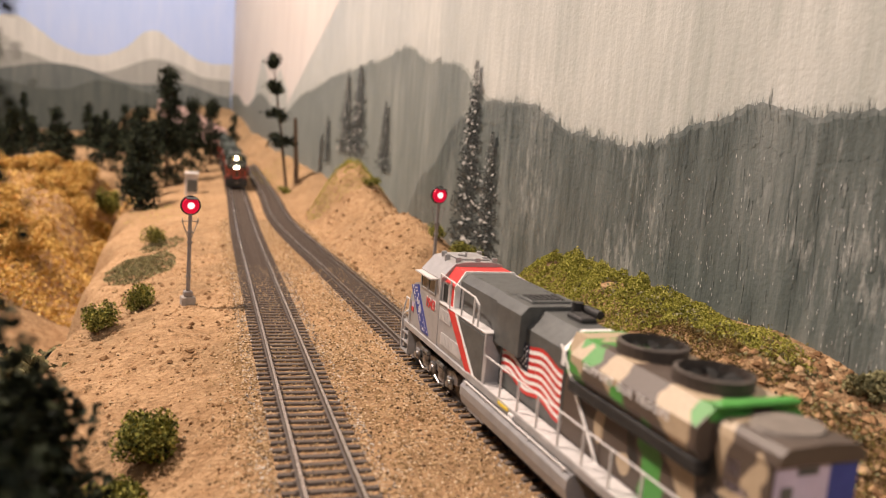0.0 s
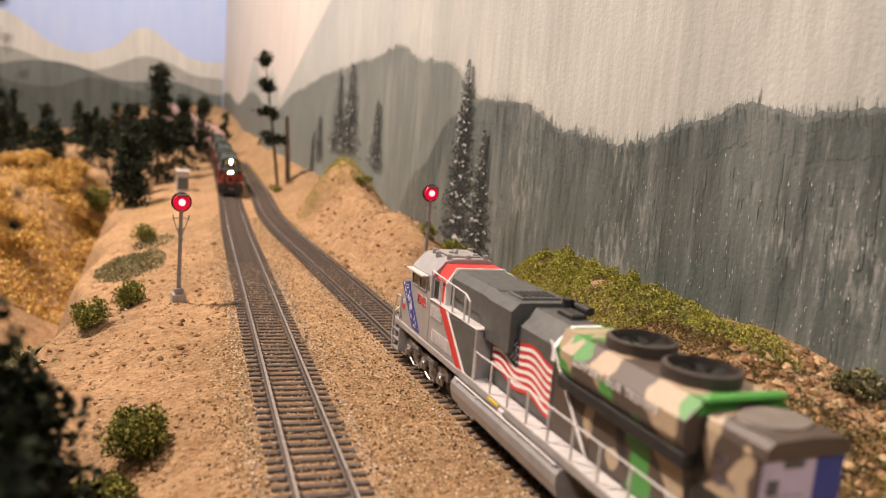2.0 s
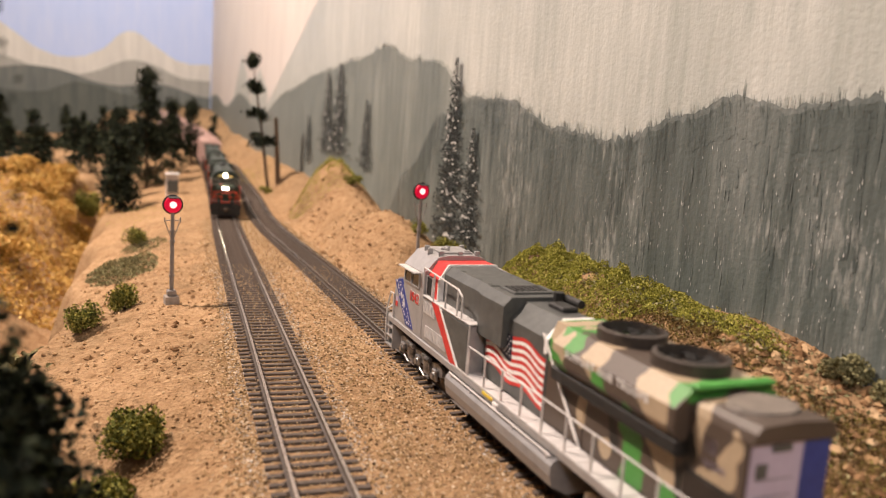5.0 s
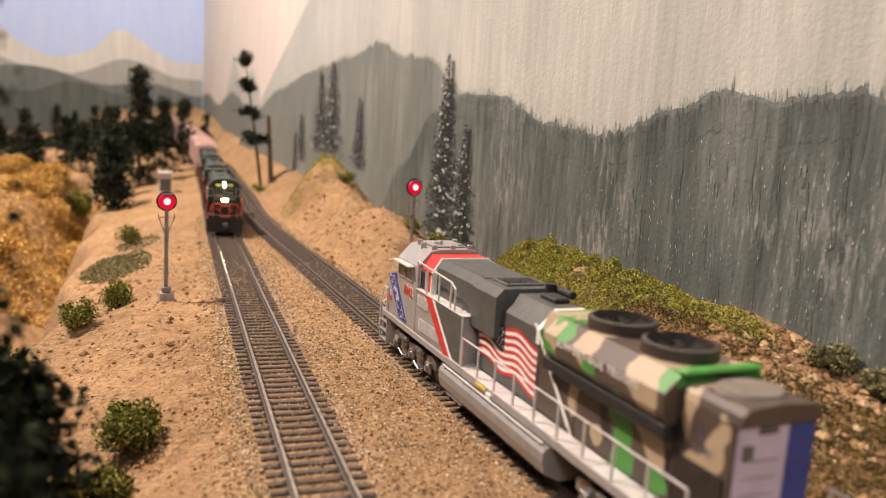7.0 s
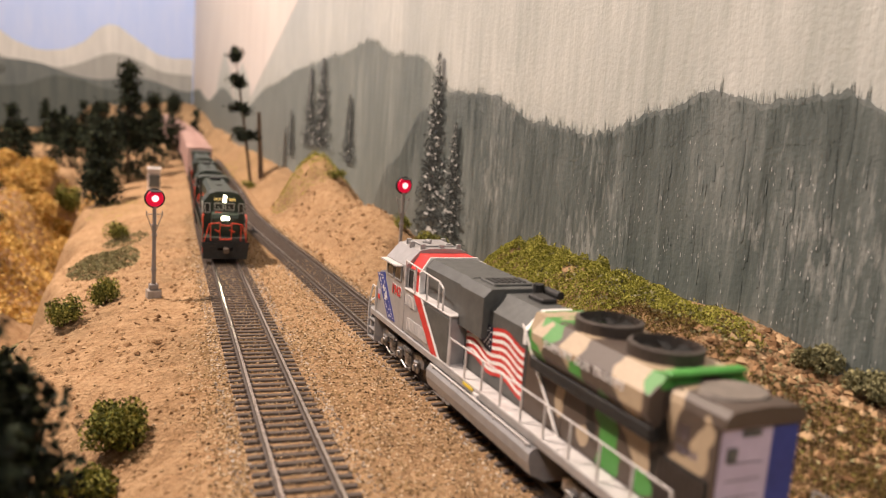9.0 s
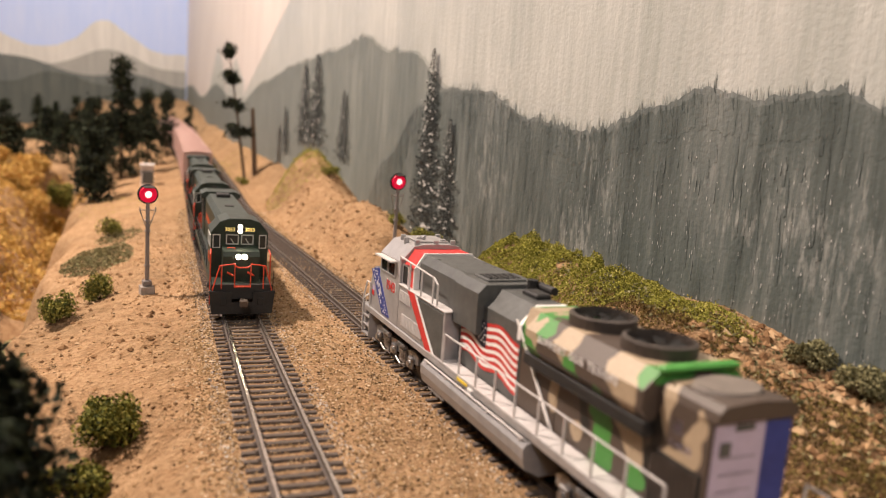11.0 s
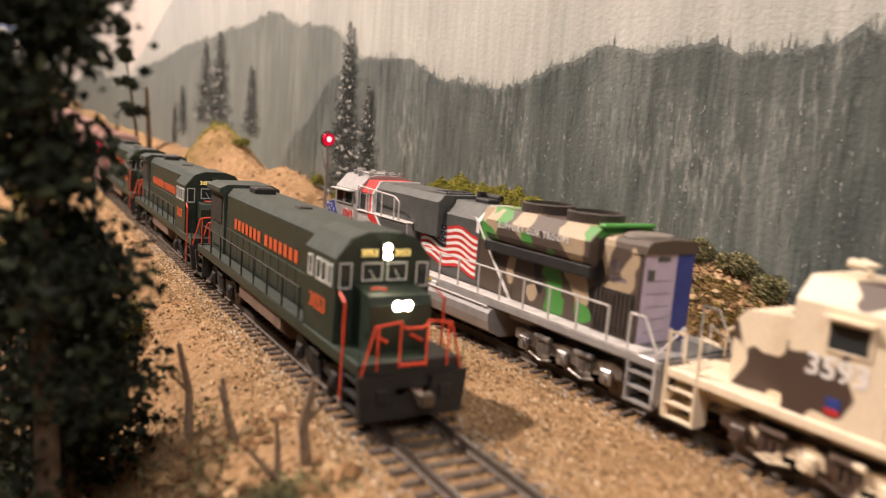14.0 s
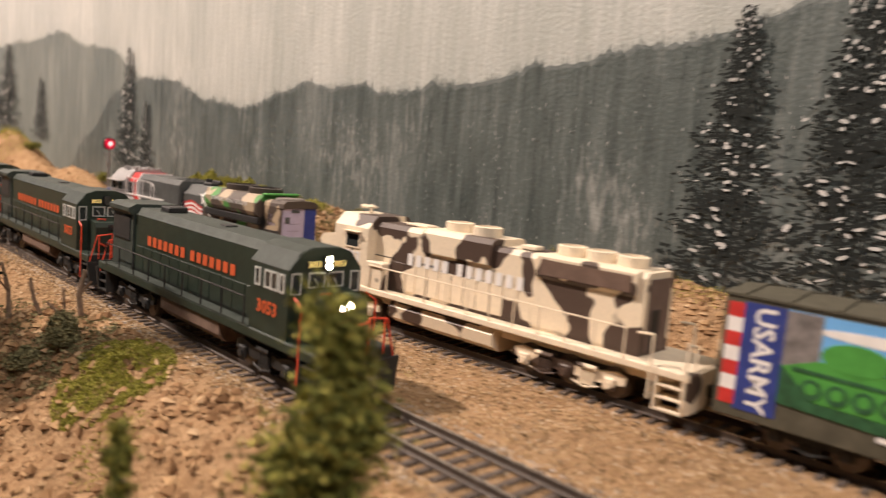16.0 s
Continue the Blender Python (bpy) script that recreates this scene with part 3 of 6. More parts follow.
OLIVE = paint("olive_brown_roof", (0.075, 0.068, 0.045), 0.6, 0, 0.3)
SKYB = paint("mural_sky", (0.16, 0.42, 0.78), 0.5, 0, 0.15, 60)
MURALG = paint("mural_grey", (0.22, 0.20, 0.19), 0.5, 0, 0.5, 250)
MURALD = paint("mural_dark_green", (0.025, 0.10, 0.04), 0.5, 0, 0.5, 300)
BOXPINK = paint("faded_pink_boxcar", (0.55, 0.38, 0.34), 0.65, 0, 0.2, 40)
YELLOW = paint("yellow_mark", (0.75, 0.55, 0.05), 0.5, 0, 0.1)
LAMPON = glow("lit_headlight", (1.0, 0.86, 0.58), 90)
BOARD = glow("lit_number_board", (1.0, 0.75, 0.25), 0.5)
REDLAMP = glow("lit_red_lens", (0.55, 0.0, 0.03), 0.75)
REDCORE = glow("lit_red_core", (1.0, 0.55, 0.55), 1.6)


def glass_mat():
    m, nt, b = nodes_of("dark_cab_glass")
    b.inputs["Base Color"].default_value = (0.03, 0.035, 0.035, 1)
    b.inputs["Roughness"].default_value = 0.08
    n = noise_node(nt, 200, 2, 0.5, coords(nt))
    bump(nt, b, n.outputs[0], 0.05, 0.0002)
    return m


GLASS = glass_mat()
BROWNB = paint("dark_brown_paint", (0.055, 0.042, 0.034), 0.5, 0, 0.3)


def lettering(name, words, size, m, material, parent, label="", align="CENTER", spacing=1.0):
    """Raised lettering in the built-in font."""
    c = bpy.data.curves.new(name, "FONT")
    c.body, c.size, c.extrude, c.align_x, c.align_y = words, size, 0.00006, align, "CENTER"
    c.resolution_u = 2
    c.space_character, c.offset = spacing, size * 0.022
    t = bpy.data.objects.new(name, c)
    me = bpy.data.meshes.new_from_object(t)
    bpy.data.objects.remove(t)
    bpy.data.curves.remove(c)
    me.materials.append(material)
    ob = new(name, me)
    ob.parent, ob.matrix_basis = parent, m
    return tagged(ob, label) if label else ob


def letter_bars(name, counts, w, h, gap, m, material, parent, label):
    """Words drawn as plain bars of the letters' size."""
    root = tagged(new(name), label)
    root.parent, root.matrix_basis = parent, m
    bm = bmesh.new()
    box(bm, 0, w, -h / 2, h / 2, 0, 0.0001)
    first = part("letter", bm, material, root)
    x = 0.0
    for n in counts:
        for _ in range(n):
            if x > 0:
                o = new("letter", first.data)
                o.parent, o.matrix_basis = root, pose(x, 0, 0)
            x += w + gap
        x += w
    return root


def side_m(x, s, z, tilt=0.0):
    """A pose on a vehicle's side, reading from its outside; x below 0: its left side."""
    m = pose(x, -s, z, 90, 0, 90 if x > 0 else -90)
    return m @ pose(0, 0, 0, tilt, 0, 0)


def hood(bm, w, z0, z1, c, s0, s1, mi=0):
    prism(bm, [(-w, z0), (w, z0), (w, z1 - c), (w - c, z1), (-w + c, z1), (-w, z1 - c)], -s1, -s0, mi)


def truck(root, s, axles, pitch, material, half, wheels, r=0.0058, label=""):
    """A bogie: two cast side frames with journals and springs, and its wheelsets."""
    span = pitch * (axles - 1) / 2
    for side in (-1, 1):
        bm = bmesh.new()
        out = [(-s - span - 0.006, 0.0065), (-s - span - 0.006, 0.0098), (-s - span - 0.002, 0.0112), (-s - span * 0.5, 0.0092),
               (-s, 0.0104), (-s + span * 0.5, 0.0092), (-s + span + 0.002, 0.0112), (-s + span + 0.006, 0.0098), (-s + span + 0.006, 0.0065),
               (-s + span * 0.55, 0.0048), (-s, 0.0058), (-s - span * 0.55, 0.0048)]
        side_plate(bm, out, side * (half - 0.0016), side * half)
        for i in range(axles):
            y = -s - span + i * pitch
            box(bm, min(side * half, side * (half + 0.0016)), max(side * half, side * (half + 0.0016)), y - 0.0024, y + 0.0024, 0.0036, 0.0086, 0.0005)
            rod(bm, (side * half, y, 0.0058), (side * (half + 0.0024), y, 0.0058), 0.0015, 10)
            if i < axles - 1:
                ym = y + pitch / 2
                box(bm, min(side * half, side * (half + 0.001)), max(side * half, side * (half + 0.001)), ym - 0.0034, ym + 0.0034, 0.0030, 0.0052, 0.0004)
                for o in (-0.0022, 0, 0.0022):
                    rod(bm, (side * (half + 0.0006), ym + o, 0.005), (side * (half + 0.0006), ym + o, 0.0088), 0.0009, 8)
                rod(bm, (side * (half + 0.001), ym - 0.004, 0.0105), (side * (half + 0.001), ym + 0.004, 0.0105), 0.0011, 8)
                pipe(bm, [(side * (half + 0.0016), ym - 0.006, 0.004), (side * (half + 0.0016), ym, 0.0024), (side * (half + 0.0016), ym + 0.006, 0.004)], 0.0004, 5)
        part("side_frame", bm, material, root, label)
    bm = bmesh.new()
    box(bm, -half + 0.004, half - 0.004, -s - span, -s + span, 0.006, 0.0115)
    part("bolster", bm, BLACKP, root)
    for i in range(axles):
        y = -s - span + i * pitch
        bm = bmesh.new()
        rod(bm, (-0.0125, 0, 0), (0.0125, 0, 0), 0.0012, 8)
        for side in (-1, 1):
            rod(bm, (side * 0.0072, 0, 0), (side * 0.0079, 0, 0), r + 0.0006, 22)
            rod(bm, (side * 0.0079, 0, 0), (side * 0.0102, 0, 0), r, 22)
            for k in range(4):
                a = k * math.pi / 2
                rod(bm, (side * 0.0103, r * 0.55 * math.cos(a), r * 0.55 * math.sin(a)), (side * 0.0105, r * 0.55 * math.cos(a), r * 0.55 * math.sin(a)), r * 0.2, 8)
        w = part("wheelset", bm, WHEELM, root)
        w.matrix_basis = pose(0, y, r)
        wheels.append((w, y, r))


def rail_side(root, side, x, s0, s1, n, z0, z1, material, r=0.00032):
    """A handrail with its stanchions along one side."""
    xs = side * x
    for i in range(n):
        s = s0 + (s1 - s0) * i / (n - 1)
        bm = bmesh.new()
        rod(bm, (xs, -s, z0), (xs, -s, z1), r * 1.25, 6)
        part("stanchion", bm, material, root)
    bm = bmesh.new()
    pipe(bm, [(xs, -s0, z1), (xs, -s1, z1)], r, 6)
    part("handrail", bm, material, root)


def steps(root, s, side, half, z_top, material):
    """A corner stepwell with open treads."""
    x0, x1 = sorted((side * (half - 0.006), side * half))
    bm = bmesh.new()
    for y in (-s - 0.0055, -s + 0.0048):
        box(bm, x0, x1, y, y + 0.0007, 0.0028, z_top)
    for z in (0.003, 0.0075, 0.012):
        box(bm, x0, x1, -s - 0.005, -s + 0.005, z, z + 0.0006)
    part("stepwell", bm, material, root)


def coupler(root, y, d, material=BLACKP):
    bm = bmesh.new()
    box(bm, -0.0013, 0.0013, min(y, y + d * 0.007), max(y, y + d * 0.007), 0.0085, 0.0110, 0.0003)
    box(bm, -0.0024, 0.0022, min(y + d * 0.006, y + d * 0.0092), max(y + d * 0.006, y + d * 0.0092), 0.0078, 0.0118, 0.0006)
    part("coupler", bm, material, root)


def fan(bm_parts, root, s, r, z, rim, blade):
    bm = bmesh.new()
    n = 28
    ring = []
    for rr, zz in ((r, z), (r, z + 0.004), (r - 0.0012, z + 0.0044), (r - 0.0014, z + 0.0012)):
        ring.append([bm.verts.new((rr * math.cos(2 * math.pi * i / n), -s + rr * math.sin(2 * math.pi * i / n), zz)) for i in range(n)])
    for a, b in zip(ring, ring[1:]):
        for i in range(n):
            bm.faces.new((a[i], a[(i + 1) % n], b[(i + 1) % n], b[i]))
    f = part("fan_housing", bm, rim, root)
    bm = bmesh.new()
    for k in range(7):
        a = 2 * math.pi * k / 7
        v = [bm.verts.new((rr * math.cos(a + o), -s + rr * math.sin(a + o), z + 0.0016 + h)) for rr, o, h in ((0.001, 0, 0), (r - 0.0016, -0.28, 0.0004), (r - 0.0016, 0.28, 0.0012), (0.001, 0.5, 0.0006))]
        bm.faces.new(v)
    rod(bm, (0, -s, z), (0, -s, z + 0.002), 0.0014, 10)
    for k in range(5):
        yy = -s + (k - 2) * r * 0.36
        w = math.sqrt(max(0, (r - 0.001) ** 2 - (yy + s) ** 2))
        rod(bm, (-w, yy, z + 0.0036), (w, yy, z + 0.0036), 0.00018, 5)
    part("fan_blade", bm, blade, f)
    bm = bmesh.new()
    rod(bm, (0, -s, z - 0.0002), (0, -s, z + 0.0006), r - 0.0015, 24)
    part("fan_pit", bm, BLACKP, f)


def window(root, x, s0, s1, z0, z1, frame_m, glass_m=None, name="window"):
    """A framed side window standing a little proud of the body."""
    sgn = 1 if x > 0 else -1
    x0, x1 = sorted((x, x + sgn * 0.0005))
    bm = bmesh.new()
    t = 0.0006
    for a, b, c, d in ((s0 - t, s0, z0 - t, z1 + t), (s1, s1 + t, z0 - t, z1 + t), (s0, s1, z0 - t, z0), (s0, s1, z1, z1 + t)):
        box(bm, x0, x1, -b, -a, c, d)
    f = part(name, bm, frame_m, root)
    bm = bmesh.new()
    box(bm, x - 0.0002 if sgn > 0 else x - 0.0002, x + 0.0002, -s1, -s0, z0, z1)
    part("pane", bm, glass_m or GLASS, f)


def narrow(root, wide, tall):
    """Bring the body of a vehicle to its width and height; its wheelsets keep the gauge."""
    size = Matrix.Diagonal((wide, 1.0, tall, 1.0))

    def down(ob, m):
        for c in ob.children:
            mc = m @ c.matrix_basis
            if c.name.startswith("wheelset"):
                continue
            if c.data:
                if c.data.users > 1:
                    c.data = c.data.copy()
                c.data.transform(mc.inverted() @ size @ mc)
            down(c, mc)

    down(root, Matrix())


# ---- silver and camouflage locomotive parked on the siding ----
def build_flag_locomotive():
    root = tagged(new("diesel_locomotive"), "silver grey model diesel with painted flag and camouflage rear", "model locomotive", "parked freight train")
    wheels = []
    W = 0.0172
    bm = bmesh.new()
    box(bm, -W, W, -0.246, -0.004, 0.0150, 0.0180, 0.0004)
    box(bm, -0.009, 0.009, -0.235, -0.012, 0.0105, 0.015)
    part("frame_sill", bm, SILVER, root)
    for side in (-1, 1):
        for k in range(15):
            s = 0.085 + k * 0.0102
            bm = bmesh.new()
            x0, x1 = sorted((side * 0.0105, side * 0.0174))
            box(bm, x0, x1, -s - 0.0099, -s, 0.0180, 0.0186, 0.00015)
            part("walkway_plate", bm, LIGHTGREY, root)
    # wide nose, cab, and the red-topped bay behind it
    bm = bmesh.new()
    side_plate(bm, [(-0.0105, 0.018), (-0.0100, 0.031), (-0.0118, 0.0365), (-0.0150, 0.0385), (-0.0240, 0.0405), (-0.0240, 0.018)], -0.0164, 0.0164)
    nose = part("nose", bm, SILVER, root)
    for side in (-1, 1):
        bm = bmesh.new()
        side_plate(bm, [(-0.0115, 0.0368), (-0.0205, 0.0388), (-0.0385, 0.0192), (-0.0290, 0.0192)], *sorted((side * 0.0160, side * 0.0171)))
        st = part("blue_stripe", bm, NAVY, nose, "dark blue stripe with white script marks")
        bm = bmesh.new()
        rng = random.Random(5)
        for k in range(70):
            f, w = rng.random(), rng.uniform(-0.0036, 0.0036)
            long = 0.0011 if abs(w) < 0.0016 and 0.12 < f < 0.72 else 0.0003
            yy, zz = -0.0165 - f * 0.0170 + w, 0.0372 - f * 0.0170
            box(bm, side * 0.0171 - 0.0001, side * 0.0171 + 0.0001, yy - 0.0003, yy + 0.0003, zz - long, zz + long * 0.6)
        part("star_mark", bm, WHITEP, st)
        bm = bmesh.new()
        box(bm, min(side * 0.0160, side * 0.0166), max(side * 0.0160, side * 0.0166), -0.0160, -0.0128, 0.0245, 0.0290)
        e = part("shield_emblem", bm, LILAC, nose, "small pale shield emblem")
        bm = bmesh.new()
        box(bm, min(side * 0.0160, side * 0.0168), max(side * 0.0160, side * 0.0168), -0.0158, -0.0130, 0.0246, 0.0268)
        part("emblem_field", bm, REDP, e)
        window(root, side * 0.0168, 0.0255, 0.0330, 0.0395, 0.0450, SILVER)
        window(root, side * 0.0168, 0.0350, 0.0430, 0.0395, 0.0450, SILVER)
        bm = bmesh.new()
        side_plate(bm, [(-0.0235, 0.0458), (-0.0445, 0.0458), (-0.0445, 0.0464), (-0.0235, 0.0464)], *sorted((side * 0.0168, side * 0.0200)))
        part("sun_visor", bm, LIGHTGREY, root)
    bm = bmesh.new()
    prism(bm, [(-0.0168, 0.018), (0.0168, 0.018), (0.0168, 0.0470), (0.0110, 0.0535), (0.006, 0.0545), (-0.006, 0.0545), (-0.0110, 0.0535), (-0.0168, 0.0470)], -0.0485, -0.0230)
    cab = part("cab", bm, SILVER, root)
    bm = bmesh.new()
    for x in (-0.0075, 0.0075):
        box(bm, x - 0.0060, x + 0.0060, -0.0231, -0.0224, 0.0412, 0.0470)
    part("windshield", bm, GLASS, cab)
    bm = bmesh.new()
    box(bm, -0.0075, 0.0075, -0.044, -0.027, 0.0545, 0.0553, 0.0003)
    for x, s in ((-0.009, 0.029), (0.0085, 0.028), (0, 0.031), (-0.004, 0.036), (0.005, 0.042), (0.0, 0.046), (-0.0085, 0.045), (0.0085, 0.045), (-0.0105, 0.037)):
        box(bm, x - 0.0012, x + 0.0012, -s - 0.0014, -s, 0.0530, 0.0562, 0.0003)
    rod(bm, (-0.003, -0.040, 0.0560), (-0.003, -0.036, 0.0560), 0.0008, 8)
    part("roof_antenna", bm, SILVER, cab)
    bm = bmesh.new()
    prism(bm, [(-0.0150, 0.0376), (0.0150, 0.0376), (0.0150, 0.0462), (0.0108, 0.0526), (-0.0108, 0.0526), (-0.0150, 0.0462)], -0.0605, -0.0486)
    bay = part("cab_bay", bm, REDP, root, "bright red band over the hood front")
    for side in (-1, 1):
        bm = bmesh.new()
        box(bm, min(side * 0.0148, side * 0.0154), max(side * 0.0148, side * 0.0154), -0.0560, -0.0486, 0.0377, 0.0462)
        pl = part("door_panel", bm, SILVER, bay, "silver grey cab door panel")
        # flat black plate whose colour stands in for the dark of the doorway
        bm = bmesh.new()
        box(bm, min(side * 0.0153, side * 0.0156), max(side * 0.0153, side * 0.0156), -0.0552, -0.0494, 0.0382, 0.0455)
        part("door_opening", bm, BLACKP, pl)
        bm = bmesh.new()
        for s in (0.0490, 0.0555):
            box(bm, min(side * 0.0154, side * 0.0159), max(side * 0.0154, side * 0.0159), -s - 0.0005, -s, 0.0377, 0.0462)
        part("door_frame", bm, LIGHTGREY, pl)
    bm = bmesh.new()
    prism(bm, [(-0.0153, 0.0376), (-0.0153, 0.0463), (-0.0110, 0.0529), (0.0110, 0.0529), (0.0153, 0.0463), (0.0153, 0.0376)], -0.0613, -0.0604)
    part("white_edge", bm, WHITEP, root)
    # lower side panel, red diagonal band
    for side in (-1, 1):
        x2, x3 = sorted((side * 0.0165, side * 0.0173))
        bm = bmesh.new()
        side_plate(bm, [(-0.0600, 0.0370), (-0.0680, 0.0370), (-0.0890, 0.0184), (-0.0825, 0.0184)], x2, x3)
        part("red_band", bm, REDP, root, "bright red diagonal band")
        bm = bmesh.new()
        side_plate(bm, [(-0.0680, 0.0370), (-0.0692, 0.0370), (-0.0902, 0.0184), (-0.0890, 0.0184)], x2, x3)
        part("white_edge", bm, WHITEP, root)
        lettering("road_number_outline", "1943", 0.0066, side_m(side * 0.0169, 0.0385, 0.0338), WHITEP, root)
        lettering("road_number", "1943", 0.0060, side_m(side * 0.0171, 0.0385, 0.0338), REDP, root, "red outlined number 1943")
    # equipment behind the cab
    bm = bmesh.new()
    box(bm, -W * 0.97, W * 0.97, -0.098, -0.0485, 0.0182, 0.0370, 0.0004)
    part("battery_locker", bm, [SILVER], root)
    for side in (-1, 1):
        bm = bmesh.new()
        x0, x1 = sorted((side * 0.0168, side * 0.0175))
        side_plate(bm, [(-0.0715, 0.0362), (-0.0978, 0.0362), (-0.0978, 0.0190), (-0.0915, 0.0190)], *sorted((side * 0.0165, side * 0.0173)))
        part("locker_door", bm, CHARCOAL, root)
        bm = bmesh.new()
        for z0, z1, first, count in ((0.0305, 0.0352, 0.0505, 8), (0.0205, 0.0255, 0.0540, 14)):
            for k in range(count):
                y = -first - k * 0.0017
                box(bm, min(side * 0.0166, side * 0.0172), max(side * 0.0166, side * 0.0172), y - 0.0008, y, z0, z1)
        part("louvre", bm, LIGHTGREY, root)
        bm = bmesh.new()
        box(bm, min(side * 0.0105, side * 0.0173), max(side * 0.0105, side * 0.0175), -0.0990, -0.0486, 0.0371, 0.0377, 0.0002)
        part("side_platform", bm, LIGHTGREY, root)
        bm = bmesh.new()
        pipe(bm, [(side * 0.0170, -0.0490, 0.0495), (side * 0.0170, -0.0860, 0.0480), (side * 0.0170, -0.0905, 0.0460), (side * 0.0170, -0.0905, 0.0377)], 0.00038, 6)
        for s in (0.0490, 0.0610, 0.0740, 0.0860):
            pipe(bm, [(side * 0.0170, -s, 0.0377), (side * 0.0170, -s, 0.0495 - (s - 0.049) * 0.04)], 0.00038, 6)
        pipe(bm, [(side * 0.0172, -0.0990, 0.0377), (side * 0.0172, -0.0990, 0.0190)], 0.00035, 6)
        part("handrail", bm, LIGHTGREY, root)
    bm = bmesh.new()
    hood(bm, 0.0128, 0.0372, 0.0522, 0.0030, 0.0608, 0.100)
    part("front_hood", bm, CHARCOAL, root)
    bm = bmesh.new()
    prism(bm, [(-0.0114, 0.040), (-0.0114, 0.0448), (-0.0053, 0.05105), (0.0053, 0.05105), (0.0114, 0.0448), (0.0114, 0.040)], -0.1452, -0.1432)
    part("white_line", bm, WHITEP, root)
    bm = bmesh.new()
    for k in range(4):
        for x in (-0.0085, 0.0085):
            box(bm, x - 0.0007, x + 0.0007, -0.070 - k * 0.008 - 0.0014, -0.070 - k * 0.008, 0.0513, 0.0523)
    box(bm, -0.010, 0.010, -0.0845, -0.084, 0.0515, 0.0521)
    part("roof_hatch", bm, CHARCOAL, root)
    bm = bmesh.new()
    hood(bm, 0.0140, 0.0345, 0.0522, 0.003, 0.0985, 0.1185)
    box(bm, -0.0078, 0.0078, -0.114, -0.102, 0.0520, 0.0530, 0.0003)
    bl = part("blower_housing", bm, CHARCOAL, root)
    for k in range(6):
        bm = bmesh.new()
        box(bm, -0.0066 + k * 0.0023, -0.0052 + k * 0.0023, -0.112, -0.104, 0.0530, 0.0533)
        part("vent_slat", bm, BLACKP, bl)
    bm = bmesh.new()
    hood(bm, 0.0112, 0.018, 0.0508, 0.006, 0.1, 0.146)
    part("engine_hood", bm, CHARCOAL, root)
    bm = bmesh.new()
    rod(bm, (0.006, -0.121, 0.050), (0.006, -0.121, 0.0545), 0.002, 12)
    part("exhaust_pipe", bm, BLACKP, root)
    bm = bmesh.new()
    rod(bm, (0.0085, -0.122, 0.0525), (0.0085, -0.132, 0.0525), 0.0015, 12)
    part("muffler", bm, BLACKP, root)
    bm = bmesh.new()
    box(bm, -0.001, 0.005, -0.136, -0.126, 0.0505, 0.0525, 0.0005)
    part("roof_vent", bm, BLACKP, root)
    # rear, camouflaged: upper flare over a narrow hood
    prof = [(-0.0108, 0.018), (0.0108, 0.018), (0.0108, 0.0355), (0.0162, 0.0425), (0.0162, 0.0475), (0.0115, 0.0520), (-0.0115, 0.0520), (-0.0162, 0.0475), (-0.0162, 0.0425), (-0.0108, 0.0355)]
    bm = bmesh.new()
    prism(bm, [(-0.0110, 0.018), (0.0110, 0.018), (0.0110, 0.0450), (0.0085, 0.0510), (-0.0085, 0.0510), (-0.0110, 0.0450)], -0.168, -0.1455)
    part("camo_hood", bm, WOODCAMO, root, "brown green and tan camouflage hood")
    bm = bmesh.new()
    prism(bm, prof, -0.2120, -0.1560)
    part("radiator_housing", bm, WOODCAMO, root, "flared camouflage radiator housing")
    for side in (-1, 1):
        x0, x1 = sorted((side * 0.0113, side * 0.0117))
        bm = bmesh.new()
        side_plate(bm, [(-0.1420, 0.0462), (-0.1432, 0.0462), (-0.1690, 0.0186), (-0.1672, 0.0186)], x0, x1)
        part("white_line", bm, WHITEP, root)
        bm = bmesh.new()
        box(bm, min(side * 0.0106, side * 0.0146), max(side * 0.0106, side * 0.0146), -0.2120, -0.1530, 0.0352, 0.0398, 0.0008)
        part("intake_grille", bm, BLACKP, root, "black air intake grille")
        lettering("slogan", "SUPPORT OUR TROOPS", 0.0030, side_m(side * 0.0164, 0.183, 0.0462), WHITEP, root, "white lettering SUPPORT OUR TROOPS", spacing=1.25)
        bm = bmesh.new()
        box(bm, min(side * 0.0112, side * 0.0120), max(side * 0.0112, side * 0.0120), -0.2292, -0.2122, 0.0192, 0.0335)
        vent = part("rear_grille", bm, BLACKP, root, "black louvred rear grille")
        for k in range(9):
            bm = bmesh.new()
            box(bm, min(side * 0.0119, side * 0.0124), max(side * 0.0119, side * 0.0124), -0.2138 - k * 0.0018, -0.2128 - k * 0.0018, 0.0198, 0.0328)
            part("rear_louvre", bm, BROWNB, vent)
    bm = bmesh.new()
    prism(bm, [(-0.0118, 0.018), (0.0118, 0.018), (0.0118, 0.0470), (0.0112, 0.0488), (0.0095, 0.0502), (0.0, 0.0508), (-0.0095, 0.0502), (-0.0112, 0.0488), (-0.0118, 0.0470)], -0.2305, -0.2115)
    prism(bm, [(-0.0122, 0.0466), (0.0122, 0.0466), (0.0116, 0.0490), (0.0098, 0.0505), (0.0, 0.0511), (-0.0098, 0.0505), (-0.0116, 0.0490)], -0.2320, -0.2255)
    part("rear_hood", bm, WOODCAMO, root)
    bm = bmesh.new()
    bmesh.ops.create_cone(bm, cap_ends=True, segments=28, radius1=0.0088, radius2=0.0082, depth=0.0010, matrix=Matrix.Translation((0, -0.2218, 0.0510)) @ Matrix.Diagonal((1.05, 0.78, 1, 1)))
